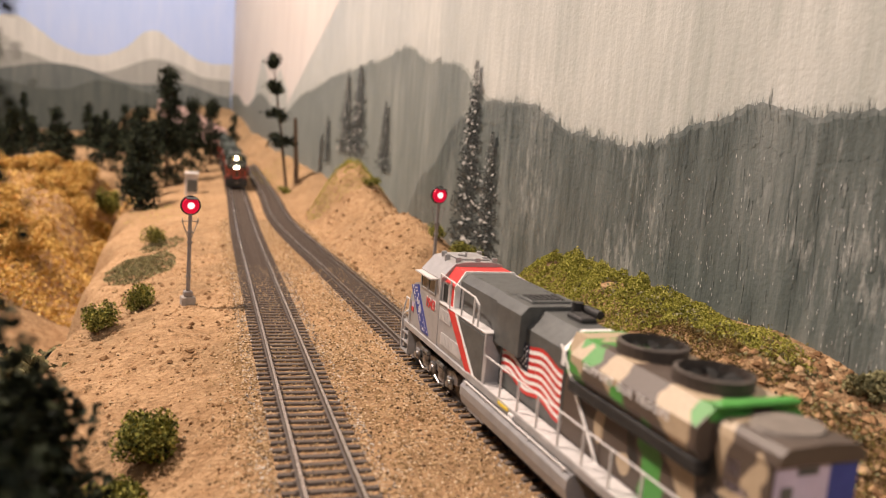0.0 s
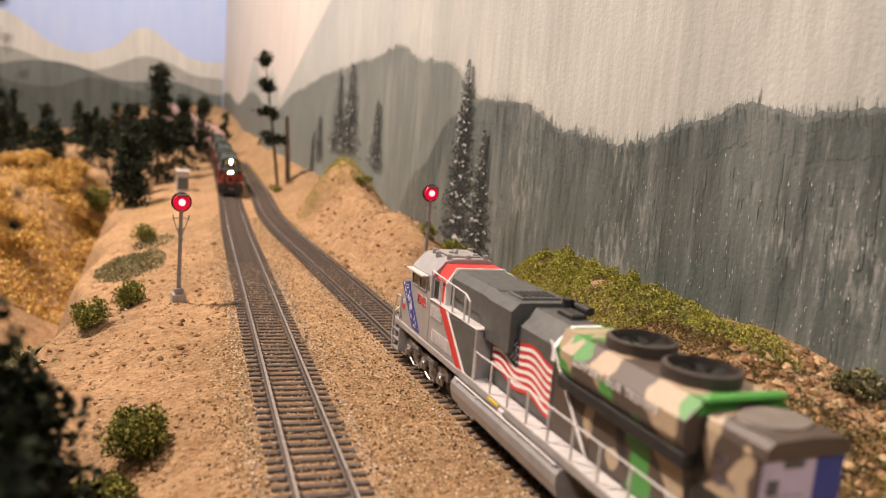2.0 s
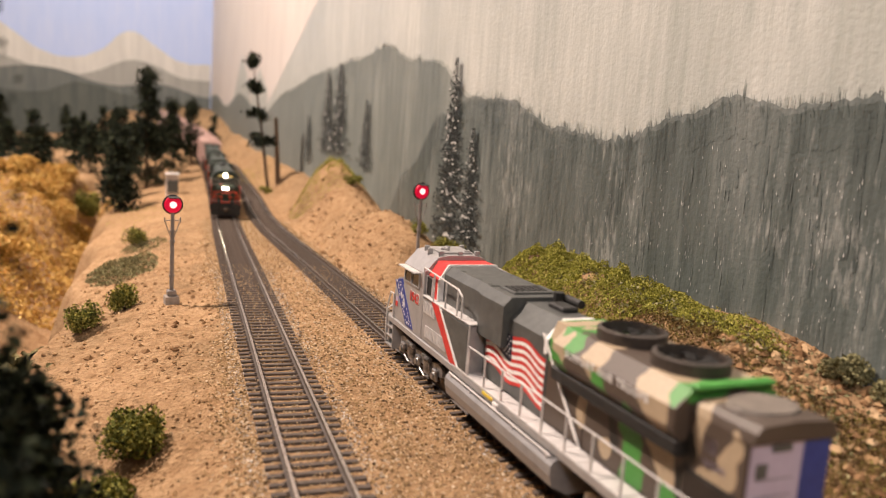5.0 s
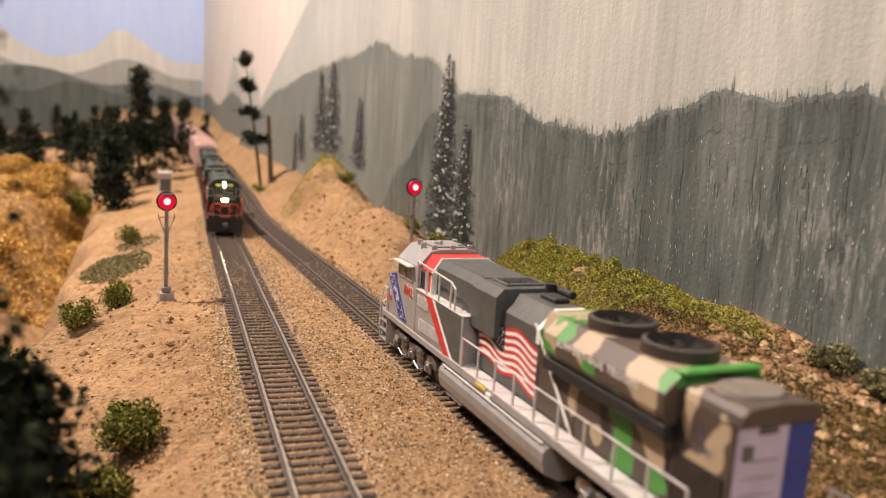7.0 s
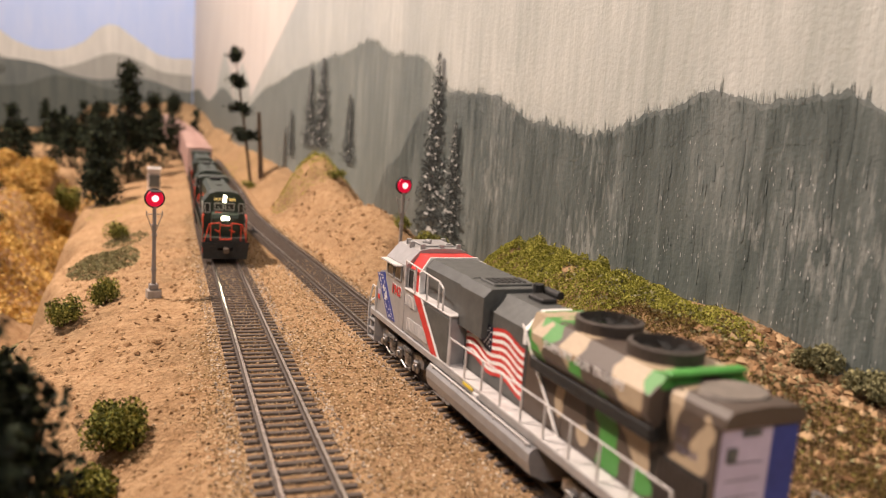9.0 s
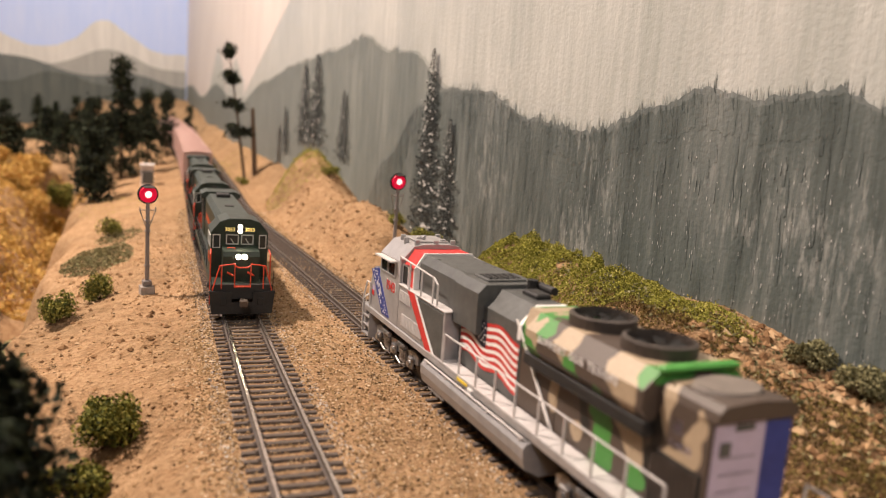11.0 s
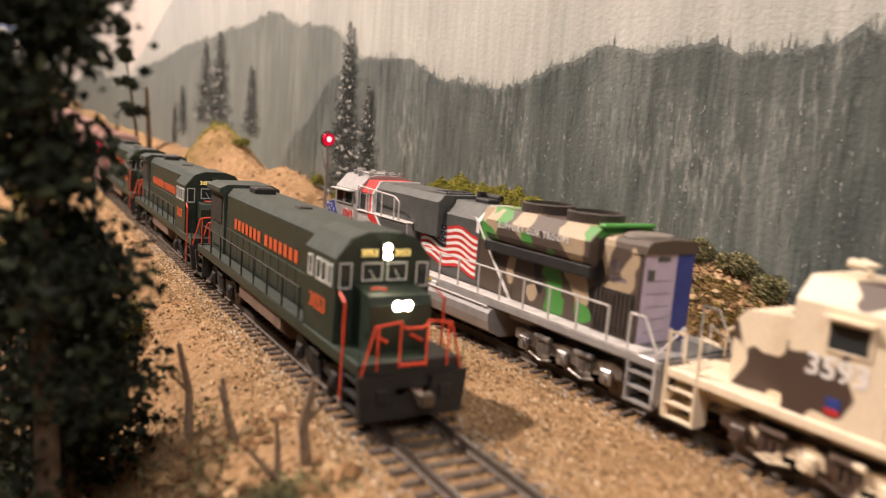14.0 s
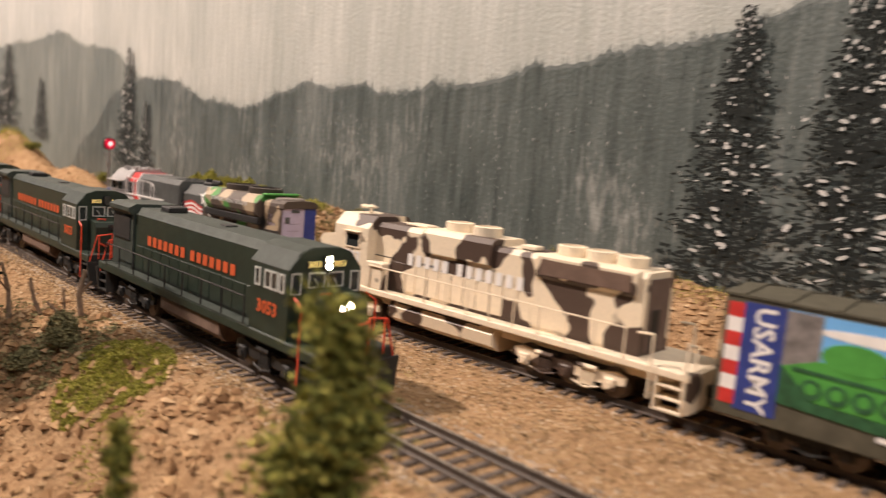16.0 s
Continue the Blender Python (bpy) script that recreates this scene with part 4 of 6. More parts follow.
    part("roof_plate", bm, paint("dusty_grey_brown", (0.20, 0.17, 0.145), 0.6, 0, 0.3), root, "dusty grey oval roof plate")
    bm = bmesh.new()
    box(bm, -0.0112, 0.0035, -0.2310, -0.2306, 0.0186, 0.0478)
    end = part("end_panel", bm, LILAC, root, "lilac grey rear end panel")
    bm = bmesh.new()
    for k in range(5):
        box(bm, -0.009, 0.001, -0.2312, -0.2310, 0.022 + k * 0.004, 0.0221 + k * 0.004)
    box(bm, -0.0095, -0.0065, -0.2313, -0.2310, 0.0385, 0.0418)
    part("panel_seam", bm, CHARCOAL, end)
    bm = bmesh.new()
    box(bm, -0.0055, 0.0, -0.23125, -0.2310, 0.0442, 0.0458)
    part("small_print", bm, CHARCOAL, end)
    bm = bmesh.new()
    box(bm, 0.0036, 0.0115, -0.2310, -0.2306, 0.0186, 0.0478)
    part("end_panel", bm, NAVY, root, "navy blue rear end panel")
    for side in (-1, 1):
        bm = bmesh.new()
        box(bm, min(side * 0.0116, side * 0.0118), max(side * 0.0116, side * 0.0118), -0.2215, -0.2175, 0.0395, 0.0430)
        box(bm, min(side * 0.0116, side * 0.0118), max(side * 0.0116, side * 0.0118), -0.2250, -0.2180, 0.0362, 0.0380)
        part("shield_emblem", bm, [LILAC], root, "small pale shield emblem")
    for s in (0.172, 0.197):
        fan(None, root, s, 0.0100, 0.0512, BROWNB, BLACKP)
    bm = bmesh.new()
    box(bm, -0.0120, 0.0120, -0.2140, -0.2105, 0.0520, 0.0534, 0.0005)
    part("green_beam", bm, GREENC, root, "vivid green roof beam")
    # flag: wavy stripes and a starred field
    for side in (-1, 1):
        fl = tagged(new("flag"), "painted waving flag")
        fl.parent = root

        def wave(s):
            return 0.0011 * math.sin((s - 0.103) * 270) - 0.05 * (s - 0.103)

        def strip(name, s0, s1, z0, z1, mat, out):
            n = 14
            bm = bmesh.new()
            vs = []
            for i in range(n + 1):
                s = s0 + (s1 - s0) * i / n
                vs.append((bm.verts.new((side * out, -s, z0 + wave(s))), bm.verts.new((side * out, -s, z1 + wave(s)))))
            for a, b in zip(vs, vs[1:]):
                bm.faces.new((a[0], b[0], b[1], a[1]) if side > 0 else (a[0], a[1], b[1], b[0]))
            part(name, bm, mat, fl)

        for k in range(13):
            z1 = 0.0415 - k * 0.00132
            strip("flag_stripe", 0.102 + max(0.0, (6 - k)) * 0.0008, 0.1450, z1 - 0.00132, z1, REDP if k % 2 == 0 else WHITEP, 0.01145)
        strip("star_field", 0.1065, 0.1225, 0.0325, 0.0417, STARFIELD, 0.0116)
        bm = bmesh.new()
        for r in range(6):
            for q in range(7):
                s = 0.1076 + q * 0.0021 + (r % 2) * 0.001
                z = 0.0408 - r * 0.0013 + wave(s)
                box(bm, min(side * 0.0116, side * 0.0117), max(side * 0.0116, side * 0.0117), -s - 0.0003, -s + 0.0003, z - 0.0003, z + 0.0003)
        part("star", bm, WHITEP, fl)
    # tank, trucks, rails
    bm = bmesh.new()
    prism(bm, [(-0.0130, 0.0034), (0.0130, 0.0034), (0.0182, 0.0062), (0.0192, 0.0098), (0.0192, 0.0128), (0.0180, 0.0144), (-0.0180, 0.0144), (-0.0192, 0.0128), (-0.0192, 0.0098), (-0.0182, 0.0062)], -0.166, -0.084)
    tank = part("fuel_tank", bm, paint("tank_grey", (0.34, 0.33, 0.33), 0.36, 0.35, 0.15), root)
    for side in (-1, 1):
        bm = bmesh.new()
        rod(bm, (side * 0.0184, -0.086, 0.0152), (side * 0.0184, -0.164, 0.0152), 0.0004, 6)
        for s in (0.088, 0.106, 0.140, 0.162):
            rod(bm, (side * 0.0184, -s, 0.0138), (side * 0.0184, -s, 0.0152), 0.0004, 6)
        rod(bm, (side * 0.0172, -0.118, 0.0125), (side * 0.0172, -0.130, 0.0125), 0.0012, 8)
        box(bm, min(side * 0.0165, side * 0.018), max(side * 0.0165, side * 0.018), -0.127, -0.123, 0.0135, 0.0170, 0.0004)
        part("filler_pipe", bm, LIGHTGREY, tank)
        bm = bmesh.new()
        box(bm, min(side * 0.0172, side * 0.0176), max(side * 0.0172, side * 0.0176), -0.122, -0.114, 0.0166, 0.0176)
        part("yellow_mark", bm, YELLOW, tank)
    truck(root, 0.042, 3, 0.0205, TRUCKGREY, 0.0138, wheels)
    truck(root, 0.203, 3, 0.0205, TRUCKGREY, 0.0138, wheels)
    for side in (-1, 1):
        rail_side(root, side, 0.0170, 0.100, 0.224, 10, 0.0183, 0.0295, LIGHTGREY)
        steps(root, 0.007, side, 0.0172, 0.018, SILVER)
        steps(root, 0.239, side, 0.0172, 0.018, SILVER)
        for a, b in ((0.0015, 0.011), (0.2445, 0.233)):
            bm = bmesh.new()
            pipe(bm, [(side * 0.0170, -a, 0.006), (side * 0.0170, -a, 0.020), (side * 0.0170, -(a * 0.5 + b * 0.5), 0.0295), (side * 0.0170, -b, 0.0295), (side * 0.0170, -b, 0.0183)], 0.0004, 6)
            pipe(bm, [(side * 0.0170, -a, 0.020), (side * 0.006, -a, 0.027), (side * 0.006, -a, 0.018)], 0.0004, 6)
            part("end_rail", bm, LIGHTGREY, root)
    for y, d in ((-0.0035, 1), (-0.2450, -1)):
        bm = bmesh.new()
        box(bm, -0.0165, 0.0165, y - 0.0012, y + 0.0012, 0.0045, 0.0180, 0.0003)
        side = [(-0.0145, 0.0018), (0.0145, 0.0018), (0.0155, 0.0062), (-0.0155, 0.0062)]
        prism(bm, side, y + d * 0.001, y + d * 0.0028)
        part("pilot", bm, SILVER, root)
        coupler(root, y + d * 0.001, d)
    root.matrix_basis = pose(right_x(0.387), 0.387, 0, 0, 0, 3.32)
    return root


# ---- desert camouflage locomotive ----
def build_sand_locomotive():
    root = tagged(new("diesel_locomotive"), "tan and brown desert camouflage model diesel coupled behind on the siding", "model locomotive", "parked freight train")
    wheels = []
    W = 0.0172
    bm = bmesh.new()
    box(bm, -W, W, -0.2295, -0.003, 0.0155, 0.0185, 0.0004)
    box(bm, -0.009, 0.009, -0.220, -0.010, 0.0105, 0.0155)
    part("frame_sill", bm, SANDP, root)
    bm = bmesh.new()
    side_plate(bm, [(-0.0185, 0.0185), (-0.0180, 0.0360), (-0.0210, 0.0400), (-0.0385, 0.0420), (-0.0385, 0.0185)], -0.0105, 0.0105)
    part("nose", bm, SANDCAMO, root)
    bm = bmesh.new()
    prism(bm, [(-0.0163, 0.0185), (0.0163, 0.0185), (0.0163, 0.0478), (0.0105, 0.0540), (-0.0105, 0.0540), (-0.0163, 0.0478)], -0.0625, -0.0375)
    cab = part("cab", bm, SANDCAMO, root)
    bm = bmesh.new()
    for x in (-0.0075, 0.0075):
        box(bm, x - 0.005, x + 0.005, -0.0376, -0.0370, 0.0425, 0.0485)
    part("windshield", bm, GLASS, cab)
    bm = bmesh.new()
    rod(bm, (0, -0.046, 0.054), (0, -0.046, 0.0575), 0.0008, 8)
    for x, y in ((-0.003, 0.004), (0.0, 0.005), (0.003, 0.004)):
        rod(bm, (x, -0.046, 0.0570), (x, -0.046 + y, 0.0574), 0.0006, 8, 0.0011)
    rod(bm, (-0.004, -0.046, 0.0570), (0.004, -0.046, 0.0570), 0.0005, 8)
    part("air_horn", bm, SANDP, cab)
    for side in (-1, 1):
        window(root, side * 0.0163, 0.0470, 0.0565, 0.0375, 0.0440, SANDP)
        bm = bmesh.new()
        side_plate(bm, [(-0.0460, 0.0452), (-0.0575, 0.0452), (-0.0575, 0.0457), (-0.0460, 0.0457)], *sorted((side * 0.0163, side * 0.0188)))
        part("sun_visor", bm, SANDP, root)
        lettering("road_number", "3593", 0.0078, side_m(side * 0.01645, 0.0500, 0.0322), WHITEP, root, "white number 3593")
        bm = bmesh.new()
        box(bm, min(side * 0.0163, side * 0.01655), max(side * 0.0163, side * 0.01655), -0.0520, -0.0485, 0.0215, 0.0255)
        e = part("shield_emblem", bm, NAVY, root, "small blue shield emblem")
        bm = bmesh.new()
        box(bm, min(side * 0.01655, side * 0.01665), max(side * 0.01655, side * 0.01665), -0.0520, -0.0485, 0.0212, 0.0228)
        part("emblem_field", bm, REDP, e)
        bm = bmesh.new()
        box(bm, min(side * 0.0105, side * 0.0165), max(side * 0.0105, side * 0.0165), -0.0745, -0.0625, 0.0185, 0.0320, 0.0005)
        part("side_locker", bm, SANDCAMO, root)
    # hood in three heights
    bm = bmesh.new()
    hood(bm, 0.0108, 0.0185, 0.0515, 0.0022, 0.0625, 0.093)
    part("front_hood", bm, SANDCAMO, root)
    bm = bmesh.new()
    hood(bm, 0.0108, 0.0185, 0.0500, 0.0020, 0.093, 0.158)
    part("engine_hood", bm, SANDCAMO, root)
    bm = bmesh.new()
    hood(bm, 0.0125, 0.0415, 0.0528, 0.0022, 0.0960, 0.1360)
    part("brake_blister", bm, SANDCAMO, root)
    bm = bmesh.new()
    hood(bm, 0.0112, 0.0185, 0.0505, 0.002, 0.158, 0.2070)
    prism(bm, [(-0.0112, 0.0405), (0.0112, 0.0405), (0.0128, 0.042), (0.0128, 0.0500), (0.0112, 0.0508), (-0.0112, 0.0508), (-0.0128, 0.0500), (-0.0128, 0.042)], -0.2040, -0.1600)
    part("radiator_housing", bm, SANDCAMO, root)
    for side in (-1, 1):
        bm = bmesh.new()
        box(bm, min(side * 0.0127, side * 0.0132), max(side * 0.0127, side * 0.0132), -0.2020, -0.1620, 0.0425, 0.0490)
        part("radiator_grille", bm, paint("brown_grille", (0.15, 0.095, 0.07), 0.6), root, "brown mesh radiator grille")
        letter_bars("company_name", (5, 7), 0.0033, 0.0058, 0.0022, side_m(side * 0.0113, 0.1480 if side > 0 else 0.0860, 0.0362), WHITEP, root, "white company lettering as bars")
        for k in range(11):
            s = 0.0770 + k * 0.0074
            bm = bmesh.new()
            box(bm, min(side * 0.0107, side * 0.0112), max(side * 0.0107, side * 0.0112), -s - 0.0070, -s, 0.0200, 0.0335, 0.0002)
            part("hood_door", bm, SANDP if 1 < k < 9 else SANDCAMO, root)
        # thin black strips painting the shade line above the hood doors
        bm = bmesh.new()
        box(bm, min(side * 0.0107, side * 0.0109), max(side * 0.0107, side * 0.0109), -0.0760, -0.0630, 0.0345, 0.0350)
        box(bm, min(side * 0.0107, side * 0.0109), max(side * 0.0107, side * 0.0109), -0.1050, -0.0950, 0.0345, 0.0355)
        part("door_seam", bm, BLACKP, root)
    for s, r in ((0.107, 0.0066), (0.1235, 0.0066)):
        fan(None, root, s, r, 0.0528, SANDP, SANDP)
    for s in (0.168, 0.1815, 0.195):
        fan(None, root, s, 0.0062, 0.0508, SANDP, SANDP)
    bm = bmesh.new()
    box(bm, -0.004, 0.004, -0.090, -0.076, 0.0515, 0.0528, 0.0004)
    part("roof_hatch", bm, SANDP, root)
    bm = bmesh.new()
    box(bm, -0.003, 0.003, -0.152, -0.144, 0.0500, 0.0520, 0.0004)
    part("roof_vent", bm, SANDP, root)
    bm = bmesh.new()
    box(bm, -0.0078, 0.0078, -0.2076, -0.2070, 0.0195, 0.0480)
    end = part("end_door", bm, paint("brown_end", (0.16, 0.11, 0.09), 0.6), root, "brown hood end with a dark door")
    bm = bmesh.new()
    box(bm, -0.0055, 0.0005, -0.2080, -0.2076, 0.0195, 0.0360)
    part("door_leaf", bm, BLACKP, end)
    # running gear
    bm = bmesh.new()
    prism(bm, [(-0.0100, 0.0038), (0.0100, 0.0038), (0.0150, 0.0068), (0.0158, 0.0120), (0.0140, 0.0145), (-0.0140, 0.0145), (-0.0158, 0.0120), (-0.0150, 0.0068)], -0.1430, -0.0800)
    part("fuel_tank", bm, SANDCAMO, root)
    for side in (-1, 1):
        bm = bmesh.new()
        rod(bm, (side * 0.0128, -0.085, 0.0142), (side * 0.0128, -0.135, 0.0142), 0.0016, 10)
        part("air_reservoir", bm, BLACKP, root)
    truck(root, 0.0455, 3, 0.0195, SANDCAMO, 0.0138, wheels)
    truck(root, 0.1790, 3, 0.0195, SANDCAMO, 0.0138, wheels)
    for side in (-1, 1):
        rail_side(root, side, 0.0170, 0.0660, 0.2040, 12, 0.0185, 0.0300, SANDP)
        steps(root, 0.008, side, 0.0172, 0.0185, SANDP)
        steps(root, 0.2225, side, 0.0172, 0.0185, SANDP)
        for a, b in ((0.0025, 0.0130), (0.2280, 0.2150)):
            bm = bmesh.new()
            pipe(bm, [(side * 0.0170, -a, 0.006), (side * 0.0170, -a, 0.0300)], 0.0005, 6)
            pipe(bm, [(side * 0.0170, -b, 0.006), (side * 0.0170, -b, 0.0300), (side * 0.0172, -(b + (0.006 if a < 0.1 else -0.006)), 0.0295)], 0.0005, 6)
            pipe(bm, [(side * 0.0170, -a, 0.0290), (side * 0.0095, -a, 0.0275), (side * 0.0095, -a, 0.0185)], 0.00045, 6)
            part("end_rail", bm, SANDP, root)
    for y, d in ((-0.0025, 1), (-0.2290, -1)):
        bm = bmesh.new()
        box(bm, -0.0165, 0.0165, y - 0.0010, y + 0.0010, 0.0035, 0.0185, 0.0003)
        part("pilot", bm, SANDCAMO, root)
        coupler(root, y + d * 0.001, d)
    narrow(root, 0.97, 0.95)
    root.matrix_basis = pose(right_x(0.142), 0.142, 0, 0, 0, 3.32)
    return root


# ---- boxcars ----
def car_body(root, Lc, side_m_, roof_m, z0=0.0085, z1=0.0475, w=0.0172, ribs=13):
    bm = bmesh.new()
    box(bm, -w, w, -Lc, 0, z0, z1, 0.0003)
    body = part("body", bm, side_m_, root)
    bm = bmesh.new()
    prism(bm, [(-w - 0.0004, z1), (w + 0.0004, z1), (w + 0.0004, z1 + 0.0008), (0, z1 + 0.0026), (-w - 0.0004, z1 + 0.0008)], -Lc - 0.0004, 0.0004)
    for k in range(ribs):
        y = -0.006 - k * (Lc - 0.012) / (ribs - 1)
        prism(bm, [(-w - 0.0004, z1 + 0.0008), (0, z1 + 0.0026), (w + 0.0004, z1 + 0.0008), (w + 0.0004, z1 + 0.0013), (0, z1 + 0.0032), (-w - 0.0004, z1 + 0.0013)], y - 0.0005, y + 0.0005)
    part("roof", bm, roof_m, root)
    bm = bmesh.new()
    box(bm, -0.0045, 0.0045, -Lc + 0.006, -0.006, 0.0055, z0)
    part("underframe", bm, BLACKP, root)
    for d, y in ((1, 0.0), (-1, -Lc)):
        coupler(root, y, d)
        bm = bmesh.new()
        for k in range(6):
            box(bm, -w * 0.9, -w * 0.6, y - 0.0006, y + 0.0006, 0.012 + k * 0.006, 0.0126 + k * 0.006)
        part("ladder", bm, roof_m, root)
    return body


def build_mural_car():
    root = tagged(new("boxcar"), "olive model boxcar with a painted army tank mural on its side", "model boxcar", "parked freight train")
    Lc = 0.178
    wheels = []
    car_body(root, Lc, OLIVE, OLIVE)
    for side in (-1, 1):
        X = side * 0.0172
        mural = tagged(new("mural"), "painted mural of a green tank under blue sky")
        mural.parent = root

        def panel(name, pts, out, mat, label=""):
            bm = bmesh.new()
            side_plate(bm, [(-s, z) for s, z in pts], *sorted((X, X + side * out)))
            part(name, bm, mat, mural, label)

        def rect(s0, s1, z0, z1):
            return [(s0, z0), (s1, z0), (s1, z1), (s0, z1)]

        def oval(s, z, a, b, n=20):
            return [(s + a * math.cos(2 * math.pi * i / n), z + b * math.sin(2 * math.pi * i / n)) for i in range(n)]

        for k in range(7):
            panel("red_block" if k % 2 == 0 else "white_block", rect(0.0015, 0.0065, 0.0455 - (k + 1) * 0.0047, 0.0455 - k * 0.0047), 0.0002, REDP if k % 2 == 0 else WHITEP)
        panel("blue_field", rect(0.0065, 0.0195, 0.0115, 0.0462), 0.0002, NAVY)
        panel("sky", rect(0.0195, 0.1, 0.0170, 0.0462), 0.0002, SKYB)
        panel("cloud", oval(0.050, 0.0415, 0.022, 0.0018), 0.0003, WHITEP)
        panel("smoke", rect(0.0195, 0.0300, 0.0200, 0.0460), 0.00035, MURALG)
        panel("grass", [(0.0195, 0.0170), (0.1, 0.0130), (0.1, 0.0300), (0.07, 0.0310), (0.0195, 0.0290)], 0.00045, MURALD)
        panel("tank_hull", [(0.0200, 0.0290), (0.0300, 0.0325), (0.0600, 0.0320), (0.0640, 0.0260), (0.0600, 0.0190), (0.0300, 0.0200)], 0.0006, GREENC)
        panel("tank_turret", oval(0.0400, 0.0350, 0.0095, 0.0045), 0.0007, GREENC)
        panel("gun_barrel", [(0.0480, 0.0355), (0.0720, 0.0335), (0.0720, 0.0322), (0.0480, 0.0338)], 0.00075, MURALD)
        panel("track_band", [(0.0230, 0.0295), (0.0640, 0.0285), (0.0640, 0.0275), (0.0230, 0.0282)], 0.0008, MURALD)
        for k in range(5):
            panel("road_wheel", oval(0.0290 + k * 0.0072, 0.0235, 0.0032, 0.0032, 14), 0.0008, MURALD)
            panel("wheel_hub", oval(0.0290 + k * 0.0072, 0.0238, 0.0018, 0.0018, 12), 0.0009, GREENC)
        panel("caption_bar", [(0.0480, 0.0150), (0.1000, 0.0120), (0.1000, 0.0106), (0.0480, 0.0136)], 0.0005, WHITEP)
        m = side_m(X + side * 0.00025, 0.0130, 0.0285)
        lettering("slogan", "USARMY", 0.0088, m @ pose(0, 0, 0, 0, 0, -90), WHITEP, mural, "white letters USARMY reading downward")
    truck(root, 0.030, 2, 0.0205, BLACKP, 0.0125, wheels, 0.0052)
    truck(root, Lc - 0.030, 2, 0.0205, BLACKP, 0.0125, wheels, 0.0052)
    root.matrix_basis = pose(right_x(-0.096), -0.096, 0, 0, 0, 3.32)
    return root


def build_pink_car():
    root = tagged(new("boxcar"), "faded dusty pink model boxcar rolling behind the green engines", "model boxcar", "moving freight train")
    Lc = 0.176
    wheels = []
    car_body(root, Lc, BOXPINK, BOXPINK, z1=0.0500)
    for side in (-1, 1):
        for k in range(14):
            bm = bmesh.new()
            s = 0.004 + k * 0.0128
            box(bm, min(side * 0.0172, side * 0.0178), max(side * 0.0172, side * 0.0178), -s - 0.0008, -s, 0.0090, 0.0495)
            part("side_post", bm, BOXPINK, root)
        bm = bmesh.new()
        box(bm, min(side * 0.0174, side * 0.0182), max(side * 0.0174, side * 0.0182), -0.104, -0.072, 0.0095, 0.0480, 0.0002)
        part("door", bm, BOXPINK, root)
    truck(root, 0.030, 2, 0.0205, BLACKP, 0.0125, wheels, 0.0052)
    truck(root, Lc - 0.030, 2, 0.0205, BLACKP, 0.0125, wheels, 0.0052)
    return root


